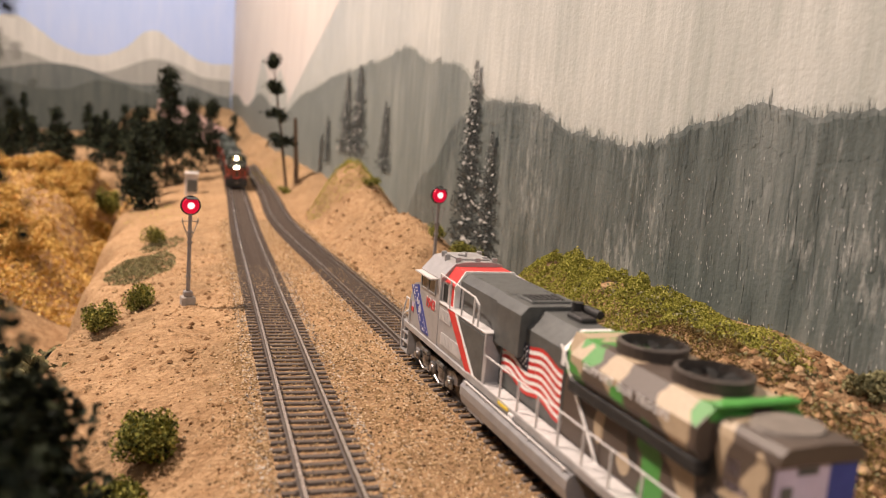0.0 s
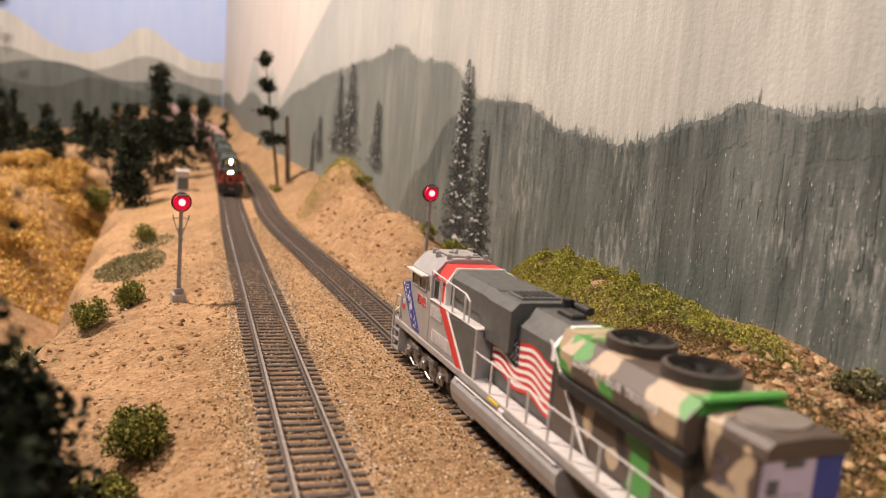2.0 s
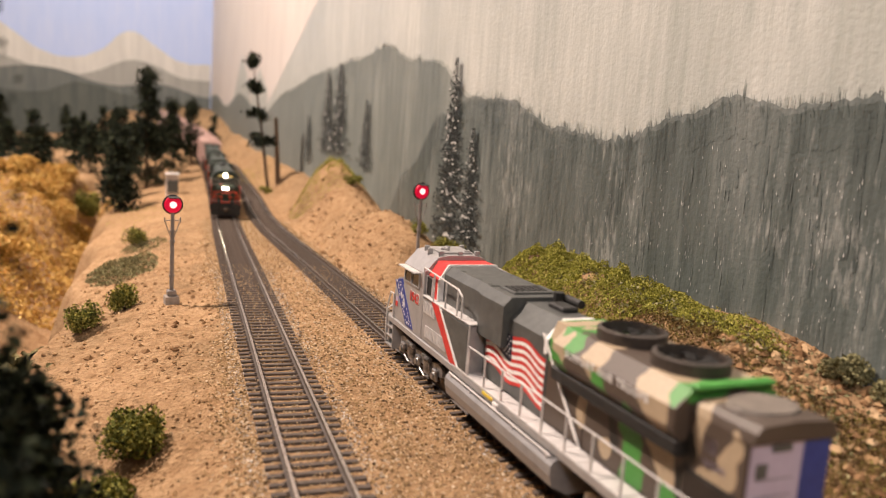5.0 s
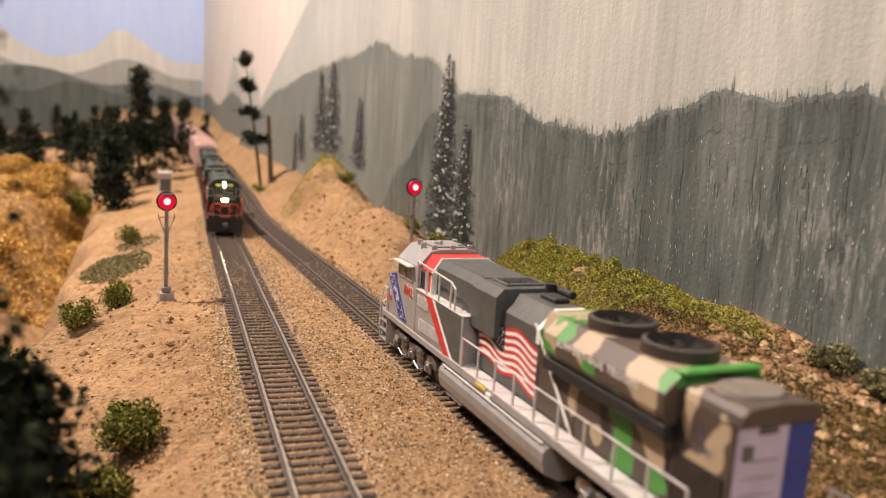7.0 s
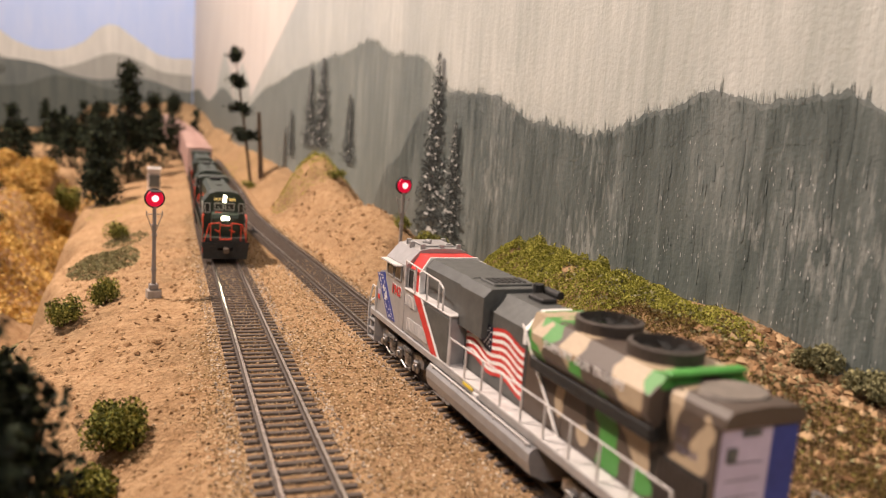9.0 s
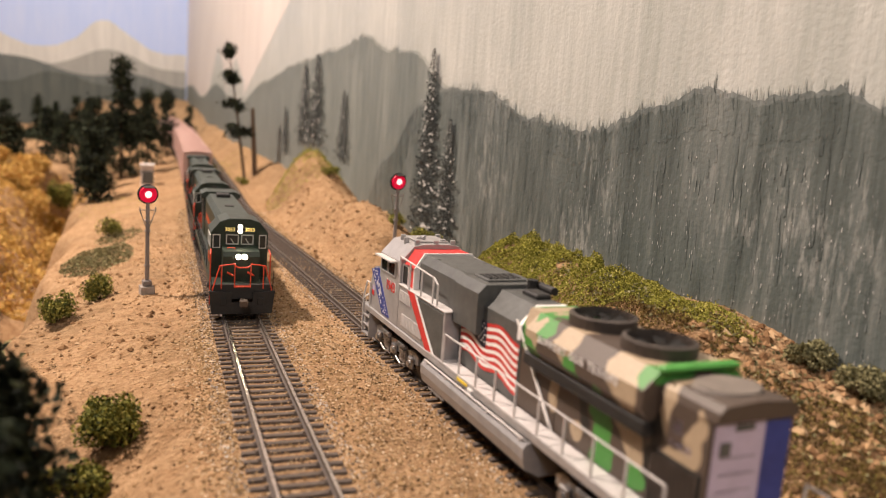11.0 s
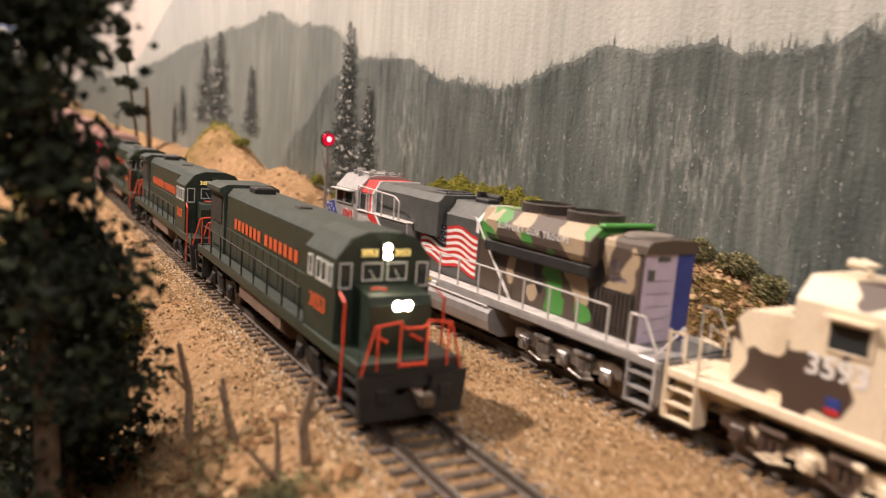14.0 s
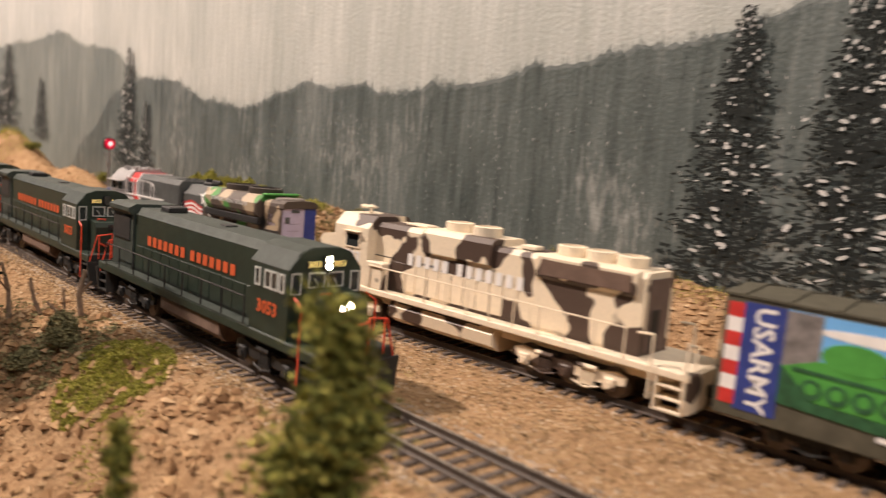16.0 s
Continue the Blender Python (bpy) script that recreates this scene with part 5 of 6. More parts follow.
# ---- green road engines of the moving train ----
def build_green_locomotive():
    root = tagged(new("diesel_locomotive"), "dark green model diesel with orange lettering, red handrails and lit headlights", "model locomotive", "moving freight train")
    wheels = []
    W = 0.0172
    bm = bmesh.new()
    box(bm, -W, W, -0.1975, -0.004, 0.0140, 0.0180, 0.0004)
    box(bm, -0.009, 0.009, -0.188, -0.010, 0.0095, 0.014)
    part("frame_sill", bm, GREENP, root)
    for side in (-1, 1):
        bm = bmesh.new()
        box(bm, min(side * 0.0115, side * 0.0173), max(side * 0.0115, side * 0.0173), -0.188, -0.048, 0.0180, 0.0185)
        part("walkway", bm, GREENROOF, root)
    # short nose
    bm = bmesh.new()
    side_plate(bm, [(-0.0120, 0.0180), (-0.0115, 0.0325), (-0.0130, 0.0350), (-0.0240, 0.0365), (-0.0240, 0.0180)], -0.0105, 0.0105)
    nose = part("nose", bm, GREENP, root)
    bm = bmesh.new()
    box(bm, -0.0036, 0.0036, -0.0116, -0.0112, 0.0305, 0.0342, 0.0002)
    hl = part("nose_light_box", bm, BLACKP, nose)
    for x in (-0.0017, 0.0017):
        bm = bmesh.new()
        rod(bm, (x, -0.0113, 0.0324), (x, -0.0108, 0.0324), 0.0014, 14)
        part("headlight", bm, LAMPON, nose, "glowing warm white headlight")
    bm = bmesh.new()
    pipe(bm, [(0.0035, -0.016, 0.0358), (0.0035, -0.016, 0.0366), (0.0075, -0.017, 0.0366), (0.0075, -0.017, 0.0358)], 0.0003, 5)
    for a, b in ((-0.0075, -0.0035), (0.0045, 0.008)):
        pipe(bm, [(a, -0.0112, 0.0215), (b, -0.0112, 0.0235)], 0.0006, 5)
    part("grab_iron", bm, RAILRED, nose)
    # cab, chamfered roof
    bm = bmesh.new()
    prism(bm, [(-0.0166, 0.0150), (0.0166, 0.0150), (0.0166, 0.0440), (0.0115, 0.0500), (0.0060, 0.0518), (-0.0060, 0.0518), (-0.0115, 0.0500), (-0.0166, 0.0440)], -0.0490, -0.0240)
    cab = part("cab", bm, GREENP, root)
    bm = bmesh.new()
    prism(bm, [(-0.0168, 0.0440), (-0.0116, 0.0503), (-0.0060, 0.0521), (0.0060, 0.0521), (0.0116, 0.0503), (0.0168, 0.0440), (0.0166, 0.0438), (0.0114, 0.0500), (-0.0114, 0.0500), (-0.0166, 0.0438)], -0.0490, -0.0245)
    part("cab_roof", bm, GREENROOF, cab)
    PALEF = paint("pale_window_frame", (0.55, 0.56, 0.52), 0.5, 0, 0.1)
    for x0, x1, z0, z1 in ((-0.0075, -0.0012, 0.0377, 0.0425), (0.0012, 0.0075, 0.0377, 0.0425), (-0.0152, -0.0118, 0.0355, 0.0425), (0.0118, 0.0152, 0.0355, 0.0425)):
        bm = bmesh.new()
        t = 0.0005
        for a, b, c, d in ((x0 - t, x0, z0 - t, z1 + t), (x1, x1 + t, z0 - t, z1 + t), (x0, x1, z0 - t, z0), (x0, x1, z1, z1 + t)):
            box(bm, a, b, -0.0241, -0.0236, c, d)
        f = part("front_window", bm, PALEF, cab)
        bm = bmesh.new()
        box(bm, x0, x1, -0.0240, -0.0238, z0, z1)
        part("pane", bm, GLASS, f)
        if abs(x0) < 0.01:
            bm = bmesh.new()
            pipe(bm, [((x0 + x1) / 2 - 0.001, -0.0235, z0), ((x0 + x1) / 2 + 0.001, -0.0235, z0 + 0.003)], 0.0002, 5)
            part("wiper", bm, PALEF, f)
    bm = bmesh.new()
    box(bm, -0.0020, 0.0020, -0.0241, -0.0226, 0.0438, 0.0492, 0.0003)
    part("light_box", bm, BLACKP, cab)
    for z in (0.0452, 0.0478):
        bm = bmesh.new()
        rod(bm, (0, -0.0228, z), (0, -0.0222, z), 0.0012, 14)
        part("headlight", bm, LAMPON, cab, "glowing warm white headlight")
    for x in (-0.0058, 0.0058):
        bm = bmesh.new()
        box(bm, x - 0.0034, x + 0.0034, -0.0242, -0.0236, 0.0446, 0.0472, 0.0002)
        nb = part("number_board", bm, BLACKP, cab)
        lettering("road_number", "3053", 0.0030, pose(x, -0.0234, 0.0459, 90, 0, 180), BOARD, nb, "glowing yellow number 3053")
    for side in (-1, 1):
        for a, b in ((0.0268, 0.0288), (0.0310, 0.0345), (0.0350, 0.0385), (0.0425, 0.0450)):
            window(cab, side * 0.0166, a, b, 0.0358, 0.0415, PALEF)
        lettering("road_number", "3053", 0.0068, side_m(side * 0.0168, 0.0370, 0.0275), ORANGE, cab, "orange number 3053")
        letter_bars("company_name", (7, 7), 0.0037, 0.0046, 0.0020, side_m(side * 0.01175, 0.1500 if side > 0 else 0.0640, 0.0358), ORANGE, root, "orange company lettering as bars")
    # long hood
    bm = bmesh.new()
    prism(bm, [(-0.0115, 0.0180), (0.0115, 0.0180), (0.0115, 0.0470), (0.0085, 0.0500), (-0.0085, 0.0500), (-0.0115, 0.0470)], -0.1660, -0.0490)
    part("long_hood", bm, GREENP, root)
    bm = bmesh.new()
    prism(bm, [(-0.0116, 0.0468), (-0.0086, 0.0503), (0.0086, 0.0503), (0.0116, 0.0468), (0.0115, 0.0466), (0.0084, 0.0499), (-0.0084, 0.0499), (-0.0115, 0.0466)], -0.1660, -0.0495)
    part("hood_roof", bm, GREENROOF, root)
    bm = bmesh.new()
    prism(bm, [(-0.0125, 0.0180), (0.0125, 0.0180), (0.0125, 0.0460), (0.0150, 0.0480), (0.0150, 0.0500), (0.0110, 0.0518), (-0.0110, 0.0518), (-0.0150, 0.0500), (-0.0150, 0.0480), (-0.0125, 0.0460)], -0.1905, -0.1660)
    part("radiator_end", bm, GREENROOF, root)
    bm = bmesh.new()
    box(bm, -0.005, 0.005, -0.152, -0.142, 0.0500, 0.0530, 0.0006)
    part("exhaust_pipe", bm, BLACKP, root)
    bm = bmesh.new()
    box(bm, -0.003, 0.003, -0.098, -0.092, 0.0500, 0.0510, 0.0004)
    part("roof_vent", bm, BLACKP, root)
    for side in (-1, 1):
        for k in range(12):
            s = 0.0510 + k * 0.0094
            bm = bmesh.new()
            box(bm, min(side * 0.0115, side * 0.0119), max(side * 0.0115, side * 0.0119), -s - 0.0090, -s, 0.0195, 0.0318, 0.0002)
            part("hood_door", bm, GREENP, root)
        bm = bmesh.new()
        box(bm, min(side * 0.0125, side * 0.0130), max(side * 0.0125, side * 0.0130), -0.1890, -0.1690, 0.0330, 0.0450)
        part("radiator_grille", bm, BLACKP, root)
        rail_side(root, side, 0.0170, 0.0520, 0.1880, 9, 0.0180, 0.0290, BLACKP, 0.0003)
        steps(root, 0.009, side, 0.0172, 0.018, BLACKP)
        steps(root, 0.1920, side, 0.0172, 0.018, BLACKP)
        bm = bmesh.new()
        pipe(bm, [(side * 0.0172, -0.0150, 0.004), (side * 0.0172, -0.0150, 0.0330), (side * 0.0168, -0.0200, 0.0350)], 0.00042, 6)
        part("grab_rail", bm, RAILRED, root)
        for a, d in ((0.0030, 1), (0.1955, -1)):
            bm = bmesh.new()
            pipe(bm, [(side * 0.0168, -a, 0.0125), (side * 0.0165, -a, 0.0160), (side * 0.0128, -a, 0.0290), (side * 0.0045, -a, 0.0300), (side * 0.0045, -a, 0.0165)], 0.00036, 6)
            pipe(bm, [(side * 0.0118, -a, 0.0290), (side * 0.0118, -a, 0.0160)], 0.00036, 6)
            part("end_rail", bm, RAILRED, root)
        bm = bmesh.new()
        rod(bm, (side * 0.0172, -0.0030, 0.014), (side * 0.0176, -0.0030, 0.026), 0.0002, 5)
        part("marker_rod", bm, BLACKP, root)
    for a in (0.0030, 0.1955):
        bm = bmesh.new()
        pipe(bm, [(-0.0045, -a, 0.0290), (-0.0025, -a, 0.0280), (0.0025, -a, 0.0280), (0.0045, -a, 0.0290)], 0.0004, 6)
        pipe(bm, [(-0.0045, -a, 0.0172), (0.0045, -a, 0.0172)], 0.0006, 6)
        part("end_chain", bm, RAILRED, root)
    # pilot with plough
    for y, d in ((-0.0040, 1), (-0.1955, -1)):
        bm = bmesh.new()
        box(bm, -0.0168, 0.0168, y - 0.0010, y + 0.0010, 0.0100, 0.0185, 0.0003)
        prism(bm, [(-0.0170, 0.0020), (0.0170, 0.0020), (0.0185, 0.0150), (0.0060, 0.0140), (0.0060, 0.0085), (-0.0060, 0.0085), (-0.0060, 0.0140), (-0.0185, 0.0150)], min(y + d * 0.001, y + d * 0.0026), max(y + d * 0.001, y + d * 0.0026))
        for x in (-0.0105, 0.0105):
            box(bm, x - 0.002, x + 0.002, min(y, y + d * 0.0032), max(y, y + d * 0.0032), 0.0070, 0.0112, 0.0004)
        part("pilot", bm, BLACKP, root)
        coupler(root, y + d * 0.002, d, WHEELM)
    bm = bmesh.new()
    prism(bm, [(-0.0120, 0.0050), (0.0120, 0.0050), (0.0160, 0.0085), (0.0160, 0.0140), (-0.0160, 0.0140), (-0.0160, 0.0085)], -0.1250, -0.0720)
    part("fuel_tank", bm, TANKBROWN, root)
    truck(root, 0.0400, 2, 0.0300, BLACKP, 0.0138, wheels)
    truck(root, 0.1580, 2, 0.0300, BLACKP, 0.0138, wheels)
    narrow(root, 0.90, 0.935)
    return root


build_flag_locomotive()
build_sand_locomotive()
build_mural_car()
lead = build_green_locomotive()
second = copy_thing(lead, Matrix())
tagged(second, "dark green model diesel with red handrails, second in the moving train")
third = copy_thing(lead, Matrix())
tagged(third, "dark green model diesel with red handrails, third in the moving train")
for eng in (second, third):
    for o in eng.children_recursive:
        if o.name.startswith("headlight"):
            o.data = o.data.copy()
            o.data.materials[0] = GLASS
            o["label"] = "unlit headlight lens"
pink = [build_pink_car()]
for _ in range(4):
    pink.append(copy_thing(pink[0], Matrix()))
CONSIST = [(lead, 0.0, 0.1985), (second, 0.2085, 0.1985), (third, 0.417, 0.1985)] + [(c, 0.626 + 0.187 * i, 0.176) for i, c in enumerate(pink)]


# ---- signals ----
MAST = paint("mast_grey", (0.30, 0.27, 0.26), 0.5, 0.3, 0.25)
CONCRETE = paint("concrete_grey", (0.36, 0.31, 0.27), 0.9, 0, 0.3, 250)


def signal(x, y, top, base_z):
    root = tagged(new("railway_signal"), "grey searchlight signal mast showing a lit red lens", "signal", "searchlight signals")
    h = top - base_z
    bm = bmesh.new()
    box(bm, -0.0040, 0.0040, -0.0040, 0.0040, -0.004, 0.0040, 0.0004)
    part("base", bm, CONCRETE, root)
    bm = bmesh.new()
    box(bm, -0.0026, 0.0026, -0.0026, 0.0026, 0.0040, 0.0075, 0.0005)
    part("plinth", bm, MAST, root)
    bm = bmesh.new()
    rod(bm, (0, 0, 0.007), (0, 0, h - 0.003), 0.0013, 12, 0.0011)
    for z in (0.016, h * 0.62, h * 0.72):
        rod(bm, (0, 0, z), (0, 0, z + 0.0012), 0.0017, 12)
    part("mast", bm, MAST, root)
    for sx in (-1, 1):
        bm = bmesh.new()
        pipe(bm, [(0, 0, h * 0.62), (sx * 0.0045, 0, h - 0.0095), (0, 0, h - 0.0095)], 0.00028, 6)
        pipe(bm, [(sx * 0.0045, 0, h - 0.0105), (sx * 0.0045, 0, h - 0.0075)], 0.00035, 6)
        part("bracket", bm, MAST, root)
    bm = bmesh.new()
    rod(bm, (0, 0.001, h), (0, -0.0004, h), 0.0059, 28)
    disc = part("target_disc", bm, BLACKP, root, "round black target disc")
    bm = bmesh.new()
    rod(bm, (0, -0.0004, h), (0, -0.0016, h), 0.0051, 28, 0.0047)
    part("lens_ring", bm, REDLAMP, disc, "glowing red lens")
    bm = bmesh.new()
    rod(bm, (0, -0.0016, h), (0, -0.0019, h), 0.0020, 20)
    part("lens_core", bm, REDCORE, disc, "bright pinkish lamp core")
    bm = bmesh.new()
    side_plate(bm, [(-0.0004, h + 0.0046), (-0.0055, h + 0.0040), (-0.0055, h + 0.0044), (-0.0004, h + 0.0052)], -0.003, 0.003)
    part("hood", bm, BLACKP, disc)
    root.matrix_basis = pose(x, y, base_z, 0, 0, 12)
    return root


signal(-0.0475, 0.511, 0.0535, height(-0.0475, 0.511) + 0.001)
signal(0.1085, 0.516, 0.0675, height(0.1085, 0.516) + 0.001)

bm = bmesh.new()
root = tagged(new("relay_cabinet"), "small white trackside relay cabinet with a dark front", "cabinet")
box(bm, -0.0085, 0.0085, -0.008, 0.008, 0, 0.030, 0.0008)
part("body", bm, paint("cabinet_white", (0.62, 0.56, 0.53), 0.6), root)
bm = bmesh.new()
box(bm, -0.0098, 0.0098, -0.0095, 0.0095, 0.030, 0.034, 0.001)
part("lid", bm, LIGHTGREY, root)
bm = bmesh.new()
box(bm, -0.0065, 0.0085, -0.0088, -0.008, 0.006, 0.024, 0.0003)
part("door", bm, CHARCOAL, root)
root.matrix_basis = pose(-0.058, 1.19, height(-0.058, 1.19) - 0.001)


# ---- plants ----
def leaf_mat(name, stops):
    m = speck_mat(name, stops, 0.85, 0.6)
    return m


FIRLEAF = leaf_mat("dark_fir_needles", [(0.0, (0.008, 0.011, 0.008)), (0.5, (0.020, 0.027, 0.017)), (0.9, (0.045, 0.055, 0.030)), (1.0, (0.07, 0.08, 0.04))])
BUSHLEAF = leaf_mat("olive_foliage", [(0.0, (0.045, 0.055, 0.015)), (0.4, (0.18, 0.19, 0.045)), (0.8, (0.38, 0.36, 0.085)), (1.0, (0.55, 0.48, 0.12))])
MOSSLEAF = leaf_mat("yellow_green_turf", [(0.0, (0.10, 0.095, 0.018)), (0.35, (0.29, 0.28, 0.045)), (0.75, (0.48, 0.45, 0.085)), (1.0, (0.62, 0.56, 0.17))])
SAGE = leaf_mat("sage_scrub", [(0.0, (0.11, 0.10, 0.05)), (0.5, (0.27, 0.25, 0.125)), (1.0, (0.42, 0.38, 0.20))])
GOLD = leaf_mat("golden_brush", [(0.0, (0.34, 0.18, 0.04)), (0.4, (0.66, 0.42, 0.11)), (0.8, (0.82, 0.58, 0.22)), (0.95, (0.55, 0.24, 0.06)), (1.0, (0.38, 0.34, 0.09))])
BARK = paint("brown_bark", (0.10, 0.062, 0.036), 0.9, 0, 0.5, 300)
DRYWOOD = paint("dry_twig", (0.24, 0.165, 0.11), 0.9, 0, 0.4, 400)


def leaves(centres, sizes, rng):
    """Small folded leaf pieces at the given centres."""
    v, f = [], []
    for c, s in zip(centres, sizes):
        a = Vector((rng.gauss(0, 1), rng.gauss(0, 1), rng.gauss(0, 1))).normalized()
        b = a.cross(Vector((rng.gauss(0, 1), rng.gauss(0, 1), rng.gauss(0, 1)))).normalized()
        n = a.cross(b) * s * 0.35
        k = len(v)
        c = Vector(c)
        v += [tuple(c - a * s), tuple(c + b * s * 0.7 + n), tuple(c + a * s), tuple(c - b * s * 0.7 + n)]
        f += [(k, k + 1, k + 2), (k, k + 2, k + 3)]
    return v, f


def bush(x, y, r, h, material, label, seed, n=420, leaf=0.0013, name="bush", category="bush", group=""):
    rng = random.Random(seed)
    root = tagged(new(name), label, category, group)
    lobes = [(rng.uniform(-0.55, 0.55) * r, rng.uniform(-0.55, 0.55) * r, rng.uniform(0.3, 0.7) * h, rng.uniform(0.35, 0.6) * r) for _ in range(7)]
    cs, ss = [], []
    for _ in range(n):
        lx_, ly_, lz_, lr = rng.choice(lobes)
        d = Vector((rng.gauss(0, 1), rng.gauss(0, 1), rng.gauss(0, 1))).normalized() * (rng.random() ** 0.4)
        cs.append((lx_ + d.x * lr, ly_ + d.y * lr, max(0.0005, lz_ + d.z * lr * h / r * 0.8)))
        ss.append(leaf * rng.uniform(0.6, 1.4))
    v, f = leaves(cs, ss, rng)
    raw("foliage", v, f, material, root)
    bm = bmesh.new()
    for _ in range(6):
        a = rng.uniform(0, 6.28)
        rod(bm, (0, 0, -0.002), (math.cos(a) * r * 0.5, math.sin(a) * r * 0.5, h * 0.55), r * 0.035, 5, r * 0.012)
    part("stem", bm, BARK, root)
    root.matrix_basis = pose(x, y, height(x, y), 0, 0, rng.uniform(0, 360))
    return root


def fir(x, y, h, r, seed, n=900, leaf=0.003, crown_from=0.12, label="dark green model fir tree with a bare lower trunk", lean=(0, 0), tiers=0, base=None, tr=0.016, needles=None):
    """A tapered trunk with limbs and a ragged crown of small pieces."""
    rng = random.Random(seed)
    root = tagged(new("fir_tree"), label, "tree", "model trees")
    bm = bmesh.new()
    z0 = -0.01
    rod(bm, (0, 0, z0), (lean[0] * 0.5, lean[1] * 0.5, h * 0.5), h * tr, 9, h * tr * 0.7)
    rod(bm, (lean[0] * 0.5, lean[1] * 0.5, h * 0.5), (lean[0], lean[1], h * 0.98), h * tr * 0.7, 8, h * 0.002)
    part("trunk", bm, BARK, root)
    cs, ss = [], []
    bm = bmesh.new()
    limbs = 46 if not tiers else tiers * 9
    per = max(4, n // limbs)
    for i in range(limbs):
        if tiers:
            t = crown_from + (1 - crown_from) * (((i % tiers) + 0.5 + rng.uniform(-0.16, 0.16)) / tiers)
        else:
            t = crown_from + (1 - crown_from) * (rng.random() ** 0.85)
        a = rng.uniform(0, 6.283)
        reach = r * (1.02 - ((t - crown_from) / (1 - crown_from))) ** 0.7 * rng.uniform(0.5, 1.15) + r * 0.06
        p = Vector((lean[0] * t, lean[1] * t, h * t))
        q = p + Vector((math.cos(a) * reach, math.sin(a) * reach, -reach * rng.uniform(0.0, 0.35)))
        rod(bm, p, q, h * 0.0035, 4, h * 0.001)
        for _ in range(per):
            u = rng.random() ** 0.7
            c = p.lerp(q, u)
            sp = r * 0.17
            cs.append((c.x + rng.gauss(0, sp), c.y + rng.gauss(0, sp), c.z + rng.gauss(0, sp * 0.8)))
            ss.append(leaf * rng.uniform(0.5, 1.3))
    tagged(part("limb", bm, BARK, root), kind="stuff")
    v, f = leaves(cs, ss, rng)
    raw("crown", v, f, needles or FIRLEAF, root)
    root.matrix_basis = pose(x, y, height(x, y) if base is None else base)
    return root


# tall dark tree in the foreground, and its neighbour
fir(-0.0850, 0.186, 0.190, 0.027, 3, 12000, 0.0017, 0.16, "tall dark green model conifer with a brown trunk near the edge", tr=0.017, lean=(-0.006, -0.008))
fir(-0.079, 0.222, 0.084, 0.028, 8, 7000, 0.0016, 0.10, "shorter dark conifer beside the tall one", tr=0.02)
fir(-0.106, 0.272, 0.078, 0.024, 9, 4000, 0.0015, 0.1, "bushy dark conifer at the bank's edge", tr=0.02)
fir(-0.128, 0.345, 0.060, 0.020, 10, 2600, 0.0016, 0.05, "bushy dark conifer at the bank's edge", tr=0.02)
# behind the line
fir(0.083, 1.23, 0.215, 0.022, 21, 1500, 0.003, 0.28, "thin ragged pine with bare gaps between its tufts", lean=(-0.033, 0), tiers=4, tr=0.012)
fir(0.018, 1.82, 0.10, 0.018, 22, 500, 0.004, 0.1)
fir(-0.100, 1.36, 0.185, 0.036, 23, 4200, 0.0028, 0.06)
fir(-0.064, 1.52, 0.135, 0.032, 24, 2800, 0.0028, 0.06)
fir(-0.030, 1.66, 0.13, 0.028, 25, 2000, 0.0028, 0.06)
fir(-0.145, 1.42, 0.12, 0.034, 26, 2600, 0.0028, 0.05)
fir(-0.122, 1.12, 0.092, 0.030, 27, 2400, 0.0028, 0.03)
fir(-0.132, 1.24, 0.105, 0.030, 28, 2400, 0.0028, 0.03)
rng = random.Random(77)
for i in range(30):
    x, y = rng.uniform(-1.0, -0.22), rng.uniform(1.5, 2.3)
    fir(x, y, rng.uniform(0.05, 0.11), rng.uniform(0.014, 0.024), 100 + i, 1200, 0.0026, 0.04)
for i, (x, y, h) in enumerate(((-0.20, 1.50, 0.115), (-0.235, 1.58, 0.12), (-0.27, 1.46, 0.10), (-0.31, 1.62, 0.12), (-0.36, 1.52, 0.11), (-0.17, 1.60, 0.13), (-0.13, 1.55, 0.12))):
    fir(x, y, h * 0.78, 0.028, 400 + i, 1100, 0.0032, 0.04)
bm = bmesh.new()
rod(bm, (0, 0, -0.01), (-0.007, 0, 0.10), 0.0045, 9, 0.0028)
ob = tagged(finish("snag", bm, DRYWOOD), "bare broken brown tree trunk", "tree trunk")
ob.matrix_basis = pose(0.099, 1.25, height(0.099, 1.25))

# foreground bushes close to the lens
fir(-0.0600, -0.0800, 0.078, 0.0195, 31, 8500, 0.0011, 0.02, "olive green model shrub tree close to the lens", tr=0.02, needles=BUSHLEAF)
fir(-0.0895, -0.0440, 0.070, 0.006, 32, 1800, 0.0010, 0.25, "thin olive sapling beside the track", tr=0.018, needles=BUSHLEAF)

